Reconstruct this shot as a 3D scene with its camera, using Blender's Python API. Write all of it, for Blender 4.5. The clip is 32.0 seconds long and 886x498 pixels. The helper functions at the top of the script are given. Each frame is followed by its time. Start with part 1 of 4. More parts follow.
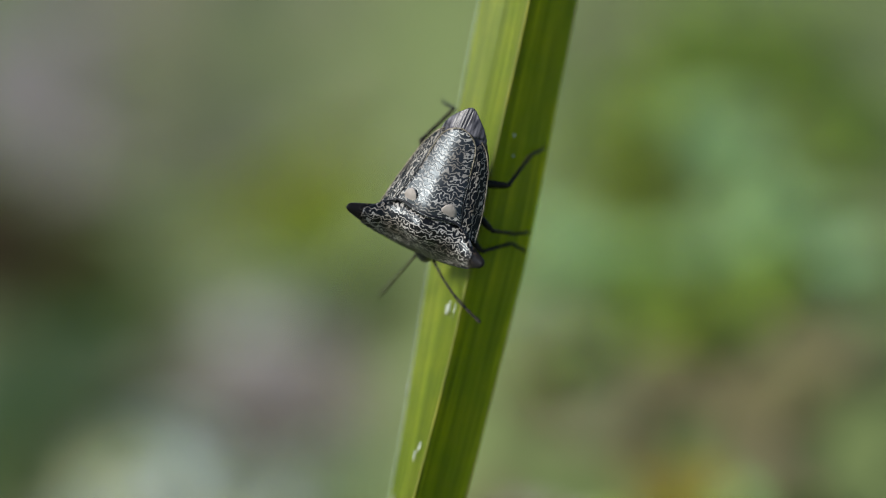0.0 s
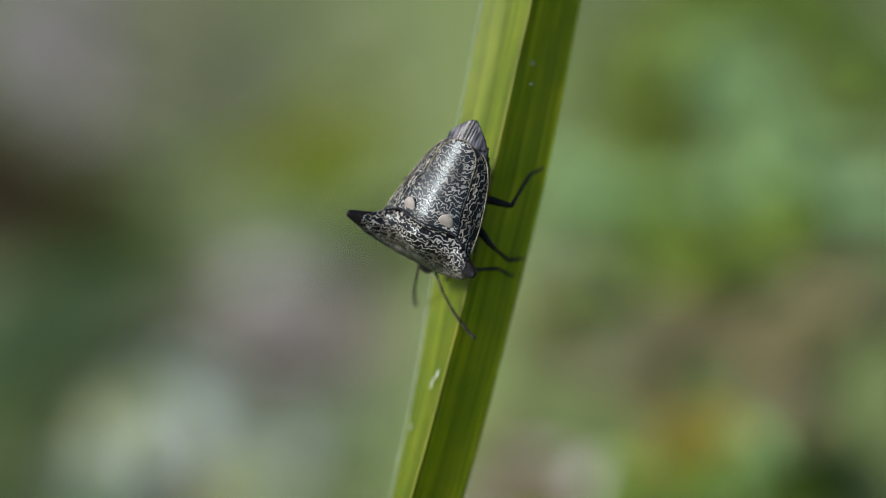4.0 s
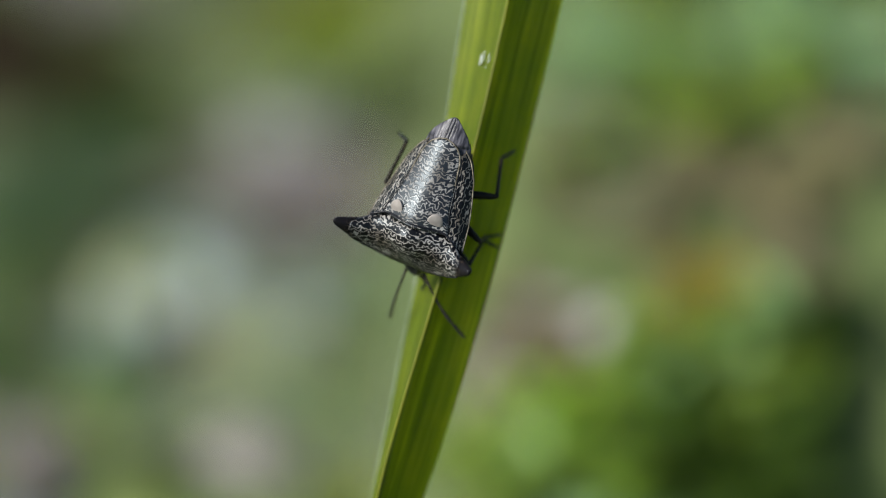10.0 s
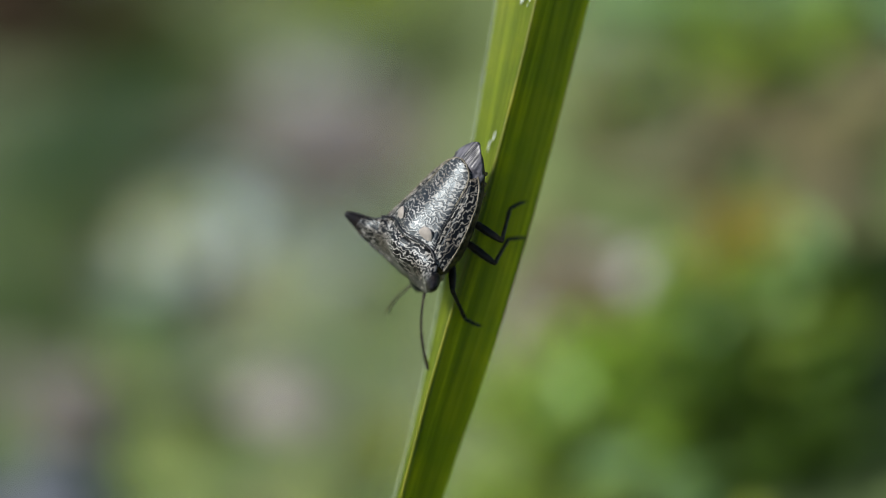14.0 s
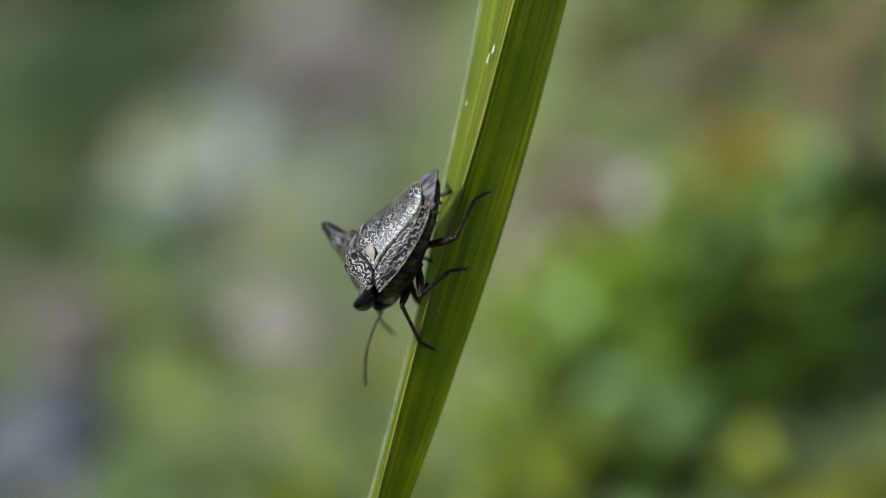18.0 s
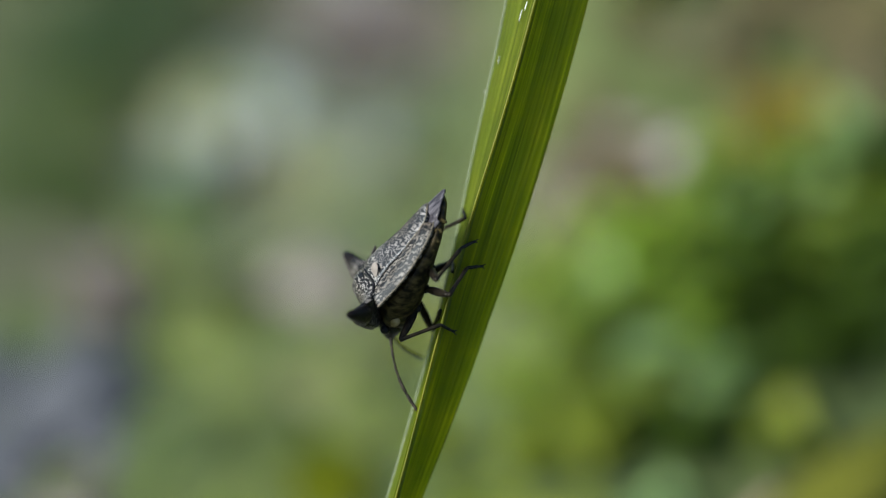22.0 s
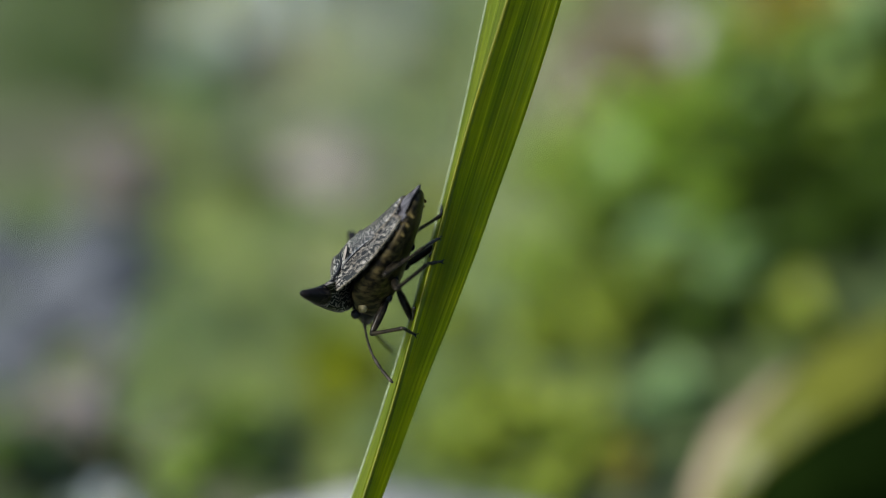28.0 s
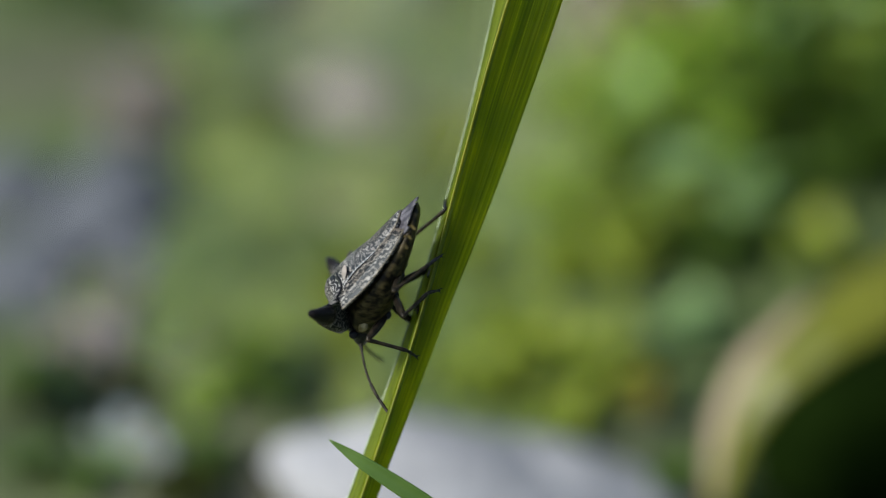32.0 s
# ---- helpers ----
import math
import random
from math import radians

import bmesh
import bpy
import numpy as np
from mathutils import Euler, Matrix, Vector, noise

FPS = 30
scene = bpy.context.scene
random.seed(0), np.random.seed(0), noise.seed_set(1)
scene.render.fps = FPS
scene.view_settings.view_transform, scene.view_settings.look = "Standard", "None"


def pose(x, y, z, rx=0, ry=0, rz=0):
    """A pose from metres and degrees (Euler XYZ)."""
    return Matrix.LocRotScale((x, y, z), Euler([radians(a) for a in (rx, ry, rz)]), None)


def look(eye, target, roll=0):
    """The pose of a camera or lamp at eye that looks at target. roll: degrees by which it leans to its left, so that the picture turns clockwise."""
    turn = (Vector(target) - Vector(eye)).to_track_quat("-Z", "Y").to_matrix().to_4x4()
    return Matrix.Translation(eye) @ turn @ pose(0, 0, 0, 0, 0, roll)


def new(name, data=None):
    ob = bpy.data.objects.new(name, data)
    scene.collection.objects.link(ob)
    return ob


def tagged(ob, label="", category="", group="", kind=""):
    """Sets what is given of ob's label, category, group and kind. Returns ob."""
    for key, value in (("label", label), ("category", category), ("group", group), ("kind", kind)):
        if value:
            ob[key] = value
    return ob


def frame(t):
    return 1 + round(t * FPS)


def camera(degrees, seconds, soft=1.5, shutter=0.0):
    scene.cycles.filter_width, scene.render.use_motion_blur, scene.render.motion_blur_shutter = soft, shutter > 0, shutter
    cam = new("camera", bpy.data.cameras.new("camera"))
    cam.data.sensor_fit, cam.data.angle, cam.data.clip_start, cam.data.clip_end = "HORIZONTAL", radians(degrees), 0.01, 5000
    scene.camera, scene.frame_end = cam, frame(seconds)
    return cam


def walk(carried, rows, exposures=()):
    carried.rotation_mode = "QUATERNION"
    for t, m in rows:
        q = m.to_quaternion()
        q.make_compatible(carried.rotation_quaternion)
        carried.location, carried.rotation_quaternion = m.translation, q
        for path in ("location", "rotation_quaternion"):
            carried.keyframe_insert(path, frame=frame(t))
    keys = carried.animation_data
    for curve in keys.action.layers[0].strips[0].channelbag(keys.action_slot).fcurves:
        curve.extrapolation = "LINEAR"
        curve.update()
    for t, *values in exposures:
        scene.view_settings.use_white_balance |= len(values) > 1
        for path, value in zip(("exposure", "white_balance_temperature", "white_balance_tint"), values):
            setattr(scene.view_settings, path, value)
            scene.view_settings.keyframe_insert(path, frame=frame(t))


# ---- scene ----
# A shield bug climbs down a folded grass blade above a weedy forest floor.
cam = camera(12.0, 32.0, soft=1.1)
cam.data.dof.use_dof = True
cam.data.dof.focus_distance = 0.2588
cam.data.dof.aperture_fstop = 10.2
walk(cam, [
    (0, pose(0.00275, 0.00238, 0.17995, 66.889, 0, -0.416)),
    (1, pose(0.00263, 0.00204, 0.17939, 66.842, 0, -0.327)),
    (2, pose(0.00250, 0.00169, 0.17880, 66.458, 0, -0.358)),
    (3, pose(0.00234, 0.00141, 0.17815, 66.591, 0, -0.496)),
    (6, pose(0.00144, 0.00035, 0.17569, 66.209, 0, 0.228)),
    (7, pose(0.00119, -0.00017, 0.17473, 66.142, 0, -0.074)),
    (8, pose(0.00098, -0.00063, 0.17381, 66.040, 0, -0.142)),
    (9, pose(0.00075, -0.00098, 0.17282, 65.584, 0, -0.338)),
    (10, pose(0.00053, -0.00109, 0.17225, 65.343, 0, -0.432)),
    (11, pose(0.00035, -0.00110, 0.17168, 65.213, 0, -0.273)),
    (12, pose(0.00014, -0.00110, 0.17104, 65.239, 0, -0.333)),
    (13, pose(0.00000, -0.00112, 0.17052, 65.000, 0, 0.000)),
    (14, pose(-0.00005, -0.00117, 0.17022, 64.927, 0, 0.031)),
    (17, pose(-0.00013, 0.00001, 0.16876, 64.016, 0, 0.411)),
    (18, pose(0.00008, -0.00001, 0.16837, 64.018, 0, 0.043)),
    (19, pose(0.00037, -0.00001, 0.16810, 63.933, 0, 0.163)),
    (20, pose(0.00067, -0.00008, 0.16788, 64.100, 0, 0.327)),
    (21, pose(0.00085, -0.00003, 0.16769, 64.129, 0, 0.830)),
    (22, pose(0.00093, 0.00014, 0.16731, 63.628, 0, 0.725)),
    (23, pose(0.00109, 0.00048, 0.16690, 63.106, 0, 0.504)),
    (24, pose(0.00127, 0.00082, 0.16653, 62.994, 0, 0.389)),
    (25, pose(0.00151, 0.00101, 0.16629, 62.755, 0, 0.648)),
    (28, pose(0.00260, 0.00096, 0.16580, 62.193, 0, 1.229)),
    (29, pose(0.00243, 0.00080, 0.16565, 61.916, 0, 1.163)),
    (30, pose(0.00231, 0.00057, 0.16560, 61.734, 0, 1.350)),
    (31, pose(0.00217, 0.00031, 0.16552, 61.576, 0, 1.371)),
    (32, pose(0.00203, 0.00013, 0.16542, 61.353, 0, 1.444)),
], exposures=[(0, 0.95, 6650, 5), (32, 0.95, 6650, 5)])

# ---- world and light ----
world = bpy.data.worlds.new("world")
scene.world = world
world.use_nodes = True
sky = world.node_tree.nodes.new("ShaderNodeTexSky")
sky.sky_type = "NISHITA"
sky.sun_disc = False
sky.sun_elevation = radians(40)
sky.sun_rotation = radians(-113)
back = world.node_tree.nodes["Background"]
back.inputs["Strength"].default_value = 0.075
world.node_tree.links.new(sky.outputs[0], back.inputs["Color"])
sun = new("sun", bpy.data.lights.new("sun", "SUN"))
sun.data.energy = 3.4
sun.data.angle = radians(16)
sun.data.color = (1.0, 0.965, 0.91)
sun.matrix_world = look((-0.70, -0.30, 0.65), (0, 0, 0))

# ---- frame of the blade: U is the working unit, 1/29 mm ----
U = 3.4857e-5
ORIGIN = Vector((0.0029279, 0.2383358, 0.0659003))
AX = Vector((1, 0, 0))
AY = Vector((0, math.sin(radians(25)), math.cos(radians(25))))
AZ = Vector((0, -math.cos(radians(25)), math.sin(radians(25))))


def plate(u, s, w):
    """World place of a point u across, s down and w out of the blade's frame."""
    return ORIGIN + U * (float(u) * AX - float(s) * AY + float(w) * AZ)


KNOTS = np.array((-2600, -1500, -800, -350, -150, 90, 200, 390, 590, 700, 830, 1030, 1210, 1600, 2150))
LEFT = np.array((540, 260, 112, 22, -8, -50, -78, -114, -160, -190, -225, -288, -352, -480, -650))
RIB = np.array((560, 340, 202, 100, 56, -8, -38, -99, -151, -179, -211, -268, -328, -450, -615))
RIGHT = np.array((580, 420, 290, 200, 150, 88, 57, 1, -71, -104, -161, -231, -301, -420, -580))
HALF = np.array((25, 95, 118, 118, 118, 118, 118, 118, 112, 105, 90, 75, 65, 60, 58))


def smooth(s, values):
    """Smoothed value of one of the blade's lines at s."""
    return sum(float(np.interp(s + o, KNOTS, values)) for o in (-90, -45, 0, 45, 90)) / 5


def section(s):
    """Left edge, rib, right edge, and how far the two edges lie behind the rib."""
    l, r, e, h = (smooth(s, v) for v in (LEFT, RIB, RIGHT, HALF))
    return l, r, e, -math.sqrt(max(9, h * h - (r - l) ** 2)), -math.sqrt(max(9, h * h - (e - r) ** 2))


def surface(u, s):
    l, r, e, dl, dr = section(s)
    if u < r:
        return dl * min(1, (r - u) / max(r - l, 1))
    return dr * min(1, (u - r) / max(e - r, 1))


# ---- materials ----
def material(name):
    m = bpy.data.materials.new(name)
    m.use_nodes = True
    return m, m.node_tree, m.node_tree.nodes["Principled BSDF"]


def node(nt, kind, **values):
    n = nt.nodes.new(kind)
    for key, v in values.items():
        n.inputs[key.replace("_", " ")].default_value = v
    return n


def ramp(nt, source, stops):
    n = nt.nodes.new("ShaderNodeValToRGB")
    while len(n.color_ramp.elements) < len(stops):
        n.color_ramp.elements.new(0.5)
    for el, (p, c) in zip(n.color_ramp.elements, stops):
        el.position = p
        el.color = (*c, 1) if len(c) == 3 else c
    nt.links.new(source, n.inputs["Fac"])
    return n


def mixed(nt, fac, a, b, how="MIX"):
    n = nt.nodes.new("ShaderNodeMix")
    n.data_type, n.blend_type = "RGBA", how
    if hasattr(fac, "links"):
        nt.links.new(fac, n.inputs[0])
    else:
        n.inputs[0].default_value = fac
    for slot, v in ((6, a), (7, b)):
        if hasattr(v, "links"):
            nt.links.new(v, n.inputs[slot])
        else:
            n.inputs[slot].default_value = (*v, 1)
    return n.outputs[2]


def coords(nt, scale=(1, 1, 1), kind="Object"):
    tc = nt.nodes.new("ShaderNodeTexCoord")
    mp = node(nt, "ShaderNodeMapping", Scale=scale)
    nt.links.new(tc.outputs[kind], mp.inputs["Vector"])
    return mp.outputs["Vector"]


def noise_of(nt, vec, scale, detail=2.0, rough=0.5, distortion=0.0):
    n = node(nt, "ShaderNodeTexNoise", Scale=scale, Detail=detail, Roughness=rough, Distortion=distortion)
    nt.links.new(vec, n.inputs["Vector"])
    return n.outputs["Fac"]


def bump(nt, bsdf, height, strength, distance):
    b = node(nt, "ShaderNodeBump", Strength=strength, Distance=distance)
    nt.links.new(height, b.inputs["Height"])
    nt.links.new(b.outputs["Normal"], bsdf.inputs["Normal"])


def translucent(nt, bsdf, colour, share):
    """Lets part of the light through a thin leaf."""
    tr = nt.nodes.new("ShaderNodeBsdfTranslucent")
    if hasattr(colour, "links"):
        nt.links.new(colour, tr.inputs["Color"])
    else:
        tr.inputs["Color"].default_value = (*colour, 1)
    mx = node(nt, "ShaderNodeMixShader", Fac=share)
    nt.links.new(bsdf.outputs[0], mx.inputs[1])
    nt.links.new(tr.outputs[0], mx.inputs[2])
    nt.links.new(mx.outputs[0], nt.nodes["Material Output"].inputs["Surface"])


def vermiculate(name, pale, dark, size, level, stretch=(1, 1, 1), rough=0.28, gloss=0.45, way="Y", wind=5.0, curl=2.0, plain=None):
    """Black chitin with fine pale worm-like lines."""
    m, nt, b = material(name)
    vec = coords(nt, [s / U for s in stretch])
    wave = node(nt, "ShaderNodeTexWave", Scale=math.tau / 20 / size, Distortion=wind, Detail=1.0, Detail_Scale=curl, Detail_Roughness=0.4)
    wave.wave_type, wave.bands_direction = "BANDS", way
    nt.links.new(vec, wave.inputs["Vector"])
    worm = wave.outputs["Fac"]
    lines = ramp(nt, worm, [(level - 0.12, dark), (level + 0.12, pale)])
    patch = ramp(nt, noise_of(nt, vec, 1 / 45, 2.0), [(0.36, (0.4, 0.36, 0.32)), (0.62, (1, 1, 1))])
    col = mixed(nt, 1.0, lines.outputs["Color"], patch.outputs["Color"], "MULTIPLY")
    if plain:
        # the pattern ends towards the horns and the front rim
        xyz = nt.nodes.new("ShaderNodeSeparateXYZ")
        nt.links.new(vec, xyz.inputs[0])
        side = nt.nodes.new("ShaderNodeMath")
        side.operation = "ABSOLUTE"
        nt.links.new(xyz.outputs["X"], side.inputs[0])
        for source, (start, end) in ((side.outputs[0], plain[0]), (xyz.outputs["Y"], plain[1]), (xyz.outputs["Z"], plain[2])):
            reach = node(nt, "ShaderNodeMapRange", From_Min=start, From_Max=end)
            nt.links.new(source, reach.inputs["Value"])
            col = mixed(nt, reach.outputs[0], col, (0.008, 0.007, 0.008))
    nt.links.new(col, b.inputs["Base Color"])
    b.inputs["Roughness"].default_value = rough
    b.inputs["Specular IOR Level"].default_value = gloss
    b.inputs["Specular Tint"].default_value = (0.78, 0.88, 1.0, 1)
    bump(nt, b, worm, 0.2, 1.2 * U)
    return m


PALE, DARK = (0.29, 0.28, 0.275), (0.003, 0.003, 0.0035)
PRONOTUM = vermiculate("pronotum_chitin", PALE, DARK, 8.0, 0.79, (1, 1, 0.6), 0.3, 0.22, wind=9.0, curl=3.0, plain=((92, 110), (101, 115), (-26, -40)))
HORN = vermiculate("horn_chitin", (0.10, 0.08, 0.065), DARK, 8.5, 0.84, (1, 1, 0.6), 0.3, 0.1, wind=9.0, curl=3.0, plain=((100, 117), (88, 108), (-24, -36)))
SCUTELLUM = vermiculate("scutellum_chitin", PALE, DARK, 8.0, 0.79, (1, 1, 0.6), 0.42, 0.6, wind=9.5, curl=3.0)
CORIUM = vermiculate("corium_chitin", (0.27, 0.255, 0.24), DARK, 6.6, 0.79, (1, 0.7, 0.8), 0.42, 0.18, "X", 8.5, 3.0)


def plain_chitin(name, a, b2, rough, scale=12.0, stretch=(1, 1, 1)):
    m, nt, b = material(name)
    f = noise_of(nt, coords(nt, stretch), 1 / (scale * U), 3.0)
    c = ramp(nt, f, [(0.42, a), (0.68, b2)])
    nt.links.new(c.outputs["Color"], b.inputs["Base Color"])
    b.inputs["Roughness"].default_value = rough
    b.inputs["Specular IOR Level"].default_value = 0.12
    bump(nt, b, f, 0.3, 1.5 * U)
    return m


BLACK = plain_chitin("black_chitin", (0.006, 0.007, 0.010), (0.018, 0.018, 0.022), 0.28)
LEG = plain_chitin("leg_chitin", (0.007, 0.006, 0.005), (0.032, 0.026, 0.017), 0.33, 16)
ANTENNA = plain_chitin("antenna_chitin", (0.016, 0.014, 0.012), (0.05, 0.043, 0.035), 0.45, 14)
MEMBRANE = plain_chitin("wing_membrane", (0.022, 0.022, 0.030), (0.12, 0.115, 0.135), 0.28, 6, (1.0, 0.07, 0.4))
BELLY = plain_chitin("belly_chitin", (0.006, 0.005, 0.004), (0.075, 0.058, 0.026), 0.35, 10, (1.0, 1.0, 0.5))
CREAM = plain_chitin("cream_callus", (0.20, 0.18, 0.17), (0.27, 0.245, 0.235), 0.5, 18)
BANDS = plain_chitin("ochre_band", (0.03, 0.022, 0.008), (0.17, 0.13, 0.05), 0.45, 6)
OCHRE = plain_chitin("ochre_patch", (0.16, 0.13, 0.06), (0.30, 0.26, 0.16), 0.5, 18)
RIM = plain_chitin("pale_rim", (0.08, 0.07, 0.05), (0.25, 0.22, 0.18), 0.4, 9)


def blade_material(name, a, b2, c3, share):
    m, nt, b = material(name)
    tc = nt.nodes.new("ShaderNodeTexCoord")
    mp = node(nt, "ShaderNodeMapping", Scale=(1, 0.012, 1))
    nt.links.new(tc.outputs["UV"], mp.inputs["Vector"])
    fine = noise_of(nt, mp.outputs["Vector"], 42, 3, 0.6)
    wide = noise_of(nt, mp.outputs["Vector"], 9, 1)
    blot = noise_of(nt, coords(nt, (1, 1, 1)), 420, 3)
    c = ramp(nt, fine, [(0.3, a), (0.52, b2), (0.72, c3)])
    d = ramp(nt, wide, [(0.3, (0.72, 0.76, 0.7)), (0.7, (1.12, 1.1, 1.0))])
    thin = ramp(nt, noise_of(nt, mp.outputs["Vector"], 130, 2, 0.5), [(0.36, (0.74, 0.78, 0.72)), (0.64, (1.16, 1.14, 1.12))])
    e = ramp(nt, blot, [(0.35, (0.86, 0.9, 0.85)), (0.7, (1.06, 1.02, 0.95))])
    col = mixed(nt, 1.0, mixed(nt, 1.0, c.outputs["Color"], d.outputs["Color"], "MULTIPLY"), e.outputs["Color"], "MULTIPLY")
    col = mixed(nt, 1.0, col, thin.outputs["Color"], "MULTIPLY")
    nt.links.new(col, b.inputs["Base Color"])
    b.inputs["Roughness"].default_value = 0.4
    b.inputs["Specular IOR Level"].default_value = 0.35
    bump(nt, b, fine, 0.25, 3 * U)
    glow = mixed(nt, 1.0, col, (4.4, 3.8, 0.9), "MULTIPLY")
    translucent(nt, b, glow, share)
    return m


LAMINA = blade_material("grass_lamina", (0.095, 0.136, 0.003), (0.16, 0.198, 0.006), (0.245, 0.275, 0.018), 0.62)
# left half: glancing light on it is put into a paler lamina colour
LITSIDE = blade_material("grass_lit_side", (0.10, 0.14, 0.014), (0.155, 0.195, 0.028), (0.23, 0.27, 0.06), 0.55)
MIDRIB = blade_material("grass_midrib", (0.15, 0.175, 0.018), (0.20, 0.22, 0.03), (0.25, 0.265, 0.045), 0.4)


def leafy(name, a, b2, share=0.45, rough=0.5, scale=260):
    m, nt, b = material(name)
    info = nt.nodes.new("ShaderNodeObjectInfo")
    f = noise_of(nt, coords(nt), scale, 3)
    c = ramp(nt, f, [(0.35, a), (0.7, b2)])
    v = ramp(nt, info.outputs["Random"], [(0.0, (0.7, 0.78, 0.8)), (1.0, (1.25, 1.15, 0.95))])
    col = mixed(nt, 1.0, c.outputs["Color"], v.outputs["Color"], "MULTIPLY")
    nt.links.new(col, b.inputs["Base Color"])
    b.inputs["Roughness"].default_value = rough
    bump(nt, b, f, 0.4, 0.0004)
    translucent(nt, b, mixed(nt, 1.0, col, (2.1, 2.2, 1.2), "MULTIPLY"), share)
    return m


WEED = leafy("weed_leaf", (0.14, 0.215, 0.03), (0.265, 0.355, 0.065))
OLIVE = leafy("yellow_green_leaf", (0.155, 0.21, 0.02), (0.28, 0.345, 0.05))
# bluish because the sky's sheen on glossy leaves is mixed into the colour
TEAL = leafy("sky_sheen_leaf", (0.185, 0.31, 0.135), (0.325, 0.46, 0.25), 0.3, 0.32)
BRIGHT = leafy("bright_leaf", (0.20, 0.31, 0.038), (0.34, 0.46, 0.085))
# shade in the gaps between weeds, put into a dark leaf colour
GAPSHADE = leafy("gap_shade_leaf", (0.028, 0.066, 0.001), (0.058, 0.115, 0.004), 0.3)
YELLOWMOSS = leafy("yellow_moss", (0.24, 0.28, 0.03), (0.38, 0.42, 0.06), 0.4, 0.7)
MOSS = leafy("moss_green", (0.09, 0.138, 0.085), (0.175, 0.24, 0.15), 0.35, 0.7)
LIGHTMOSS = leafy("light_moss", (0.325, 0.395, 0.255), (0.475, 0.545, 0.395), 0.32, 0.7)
PALEMOSS = leafy("pale_lichen", (0.42, 0.47, 0.44), (0.58, 0.62, 0.60), 0.25, 0.6)
DARKMOSS = leafy("dark_moss", (0.055, 0.07, 0.02), (0.11, 0.125, 0.045), 0.3, 0.7)
YOUNG = leafy("young_grass", (0.045, 0.10, 0.018), (0.085, 0.16, 0.035), 0.3, 0.45)
BROAD = leafy("broad_leaf", (0.12, 0.14, 0.012), (0.19, 0.20, 0.03), 0.35, 0.4, 120)
STALK = leafy("weed_stalk", (0.09, 0.12, 0.03), (0.15, 0.16, 0.05), 0.1)


def mineral(name, a, b2, rough=0.75, scale=160, depth=0.0006, gloss=0.2):
    m, nt, b = material(name)
    vec = coords(nt)
    f = noise_of(nt, vec, scale, 5, 0.6)
    g = noise_of(nt, vec, scale * 5, 3)
    c = ramp(nt, f, [(0.3, a), (0.7, b2)])
    h = ramp(nt, g, [(0.3, (0.75, 0.75, 0.75)), (0.7, (1.1, 1.1, 1.1))])
    nt.links.new(mixed(nt, 1.0, c.outputs["Color"], h.outputs["Color"], "MULTIPLY"), b.inputs["Base Color"])
    b.inputs["Roughness"].default_value = rough
    b.inputs["Specular IOR Level"].default_value = gloss
    bump(nt, b, f, 0.6, depth)
    return m


STONE = mineral("grey_pink_stone", (0.18, 0.16, 0.155), (0.29, 0.26, 0.255))
WHITE = mineral("pale_stone", (0.22, 0.225, 0.245), (0.32, 0.325, 0.355))
PEBBLE = mineral("white_pebble", (0.50, 0.47, 0.48), (0.70, 0.67, 0.68))
SLATE = mineral("blue_grey_stone", (0.055, 0.062, 0.075), (0.125, 0.135, 0.16))
PALEROCK = mineral("pale_grey_rock", (0.20, 0.20, 0.19), (0.29, 0.285, 0.275))
MAUVE = mineral("mauve_litter", (0.12, 0.113, 0.118), (0.215, 0.198, 0.207), 0.7)
BEIGE = mineral("beige_litter", (0.135, 0.155, 0.08), (0.23, 0.25, 0.14), 0.7)
TAN = mineral("tan_litter", (0.12, 0.12, 0.05), (0.215, 0.20, 0.095), 0.7)
TANEDGE = mineral("withered_edge", (0.17, 0.135, 0.09), (0.29, 0.24, 0.17), 0.7)
BARK = mineral("grey_bark", (0.22, 0.195, 0.18), (0.36, 0.325, 0.305), 0.8)
DEAD = mineral("dead_leaf", (0.065, 0.066, 0.03), (0.145, 0.14, 0.075), 0.7)
ORANGE = mineral("rust_leaf", (0.14, 0.105, 0.006), (0.235, 0.175, 0.015), 0.6)
# pale fallen leaf; reflected sky and highlights are part of this blue-grey
PALELEAF = mineral("sky_pale_leaf", (0.25, 0.29, 0.305), (0.37, 0.41, 0.425), 0.38)
STALKDRY = mineral("dry_stalk", (0.13, 0.10, 0.05), (0.22, 0.18, 0.10), 0.7)
DAMP = mineral("damp_brown_soil", (0.016, 0.011, 0.007), (0.042, 0.031, 0.02), 0.95, gloss=0.02)
# near-black: shade of pockets and under the broad leaf, put into the colour
SHADESOIL = mineral("shade_soil", (0.002, 0.006, 0.0006), (0.007, 0.015, 0.002), 0.95, gloss=0.02)
# colour of the sky's reflection along the blade's left edge
EDGESHEEN = mineral("edge_sheen", (0.22, 0.28, 0.17), (0.34, 0.40, 0.28), 0.4, 900, 0.00002)
FLECK = mineral("white_fleck", (0.32, 0.36, 0.31), (0.5, 0.53, 0.48), 0.5, 3000, 0.00002)


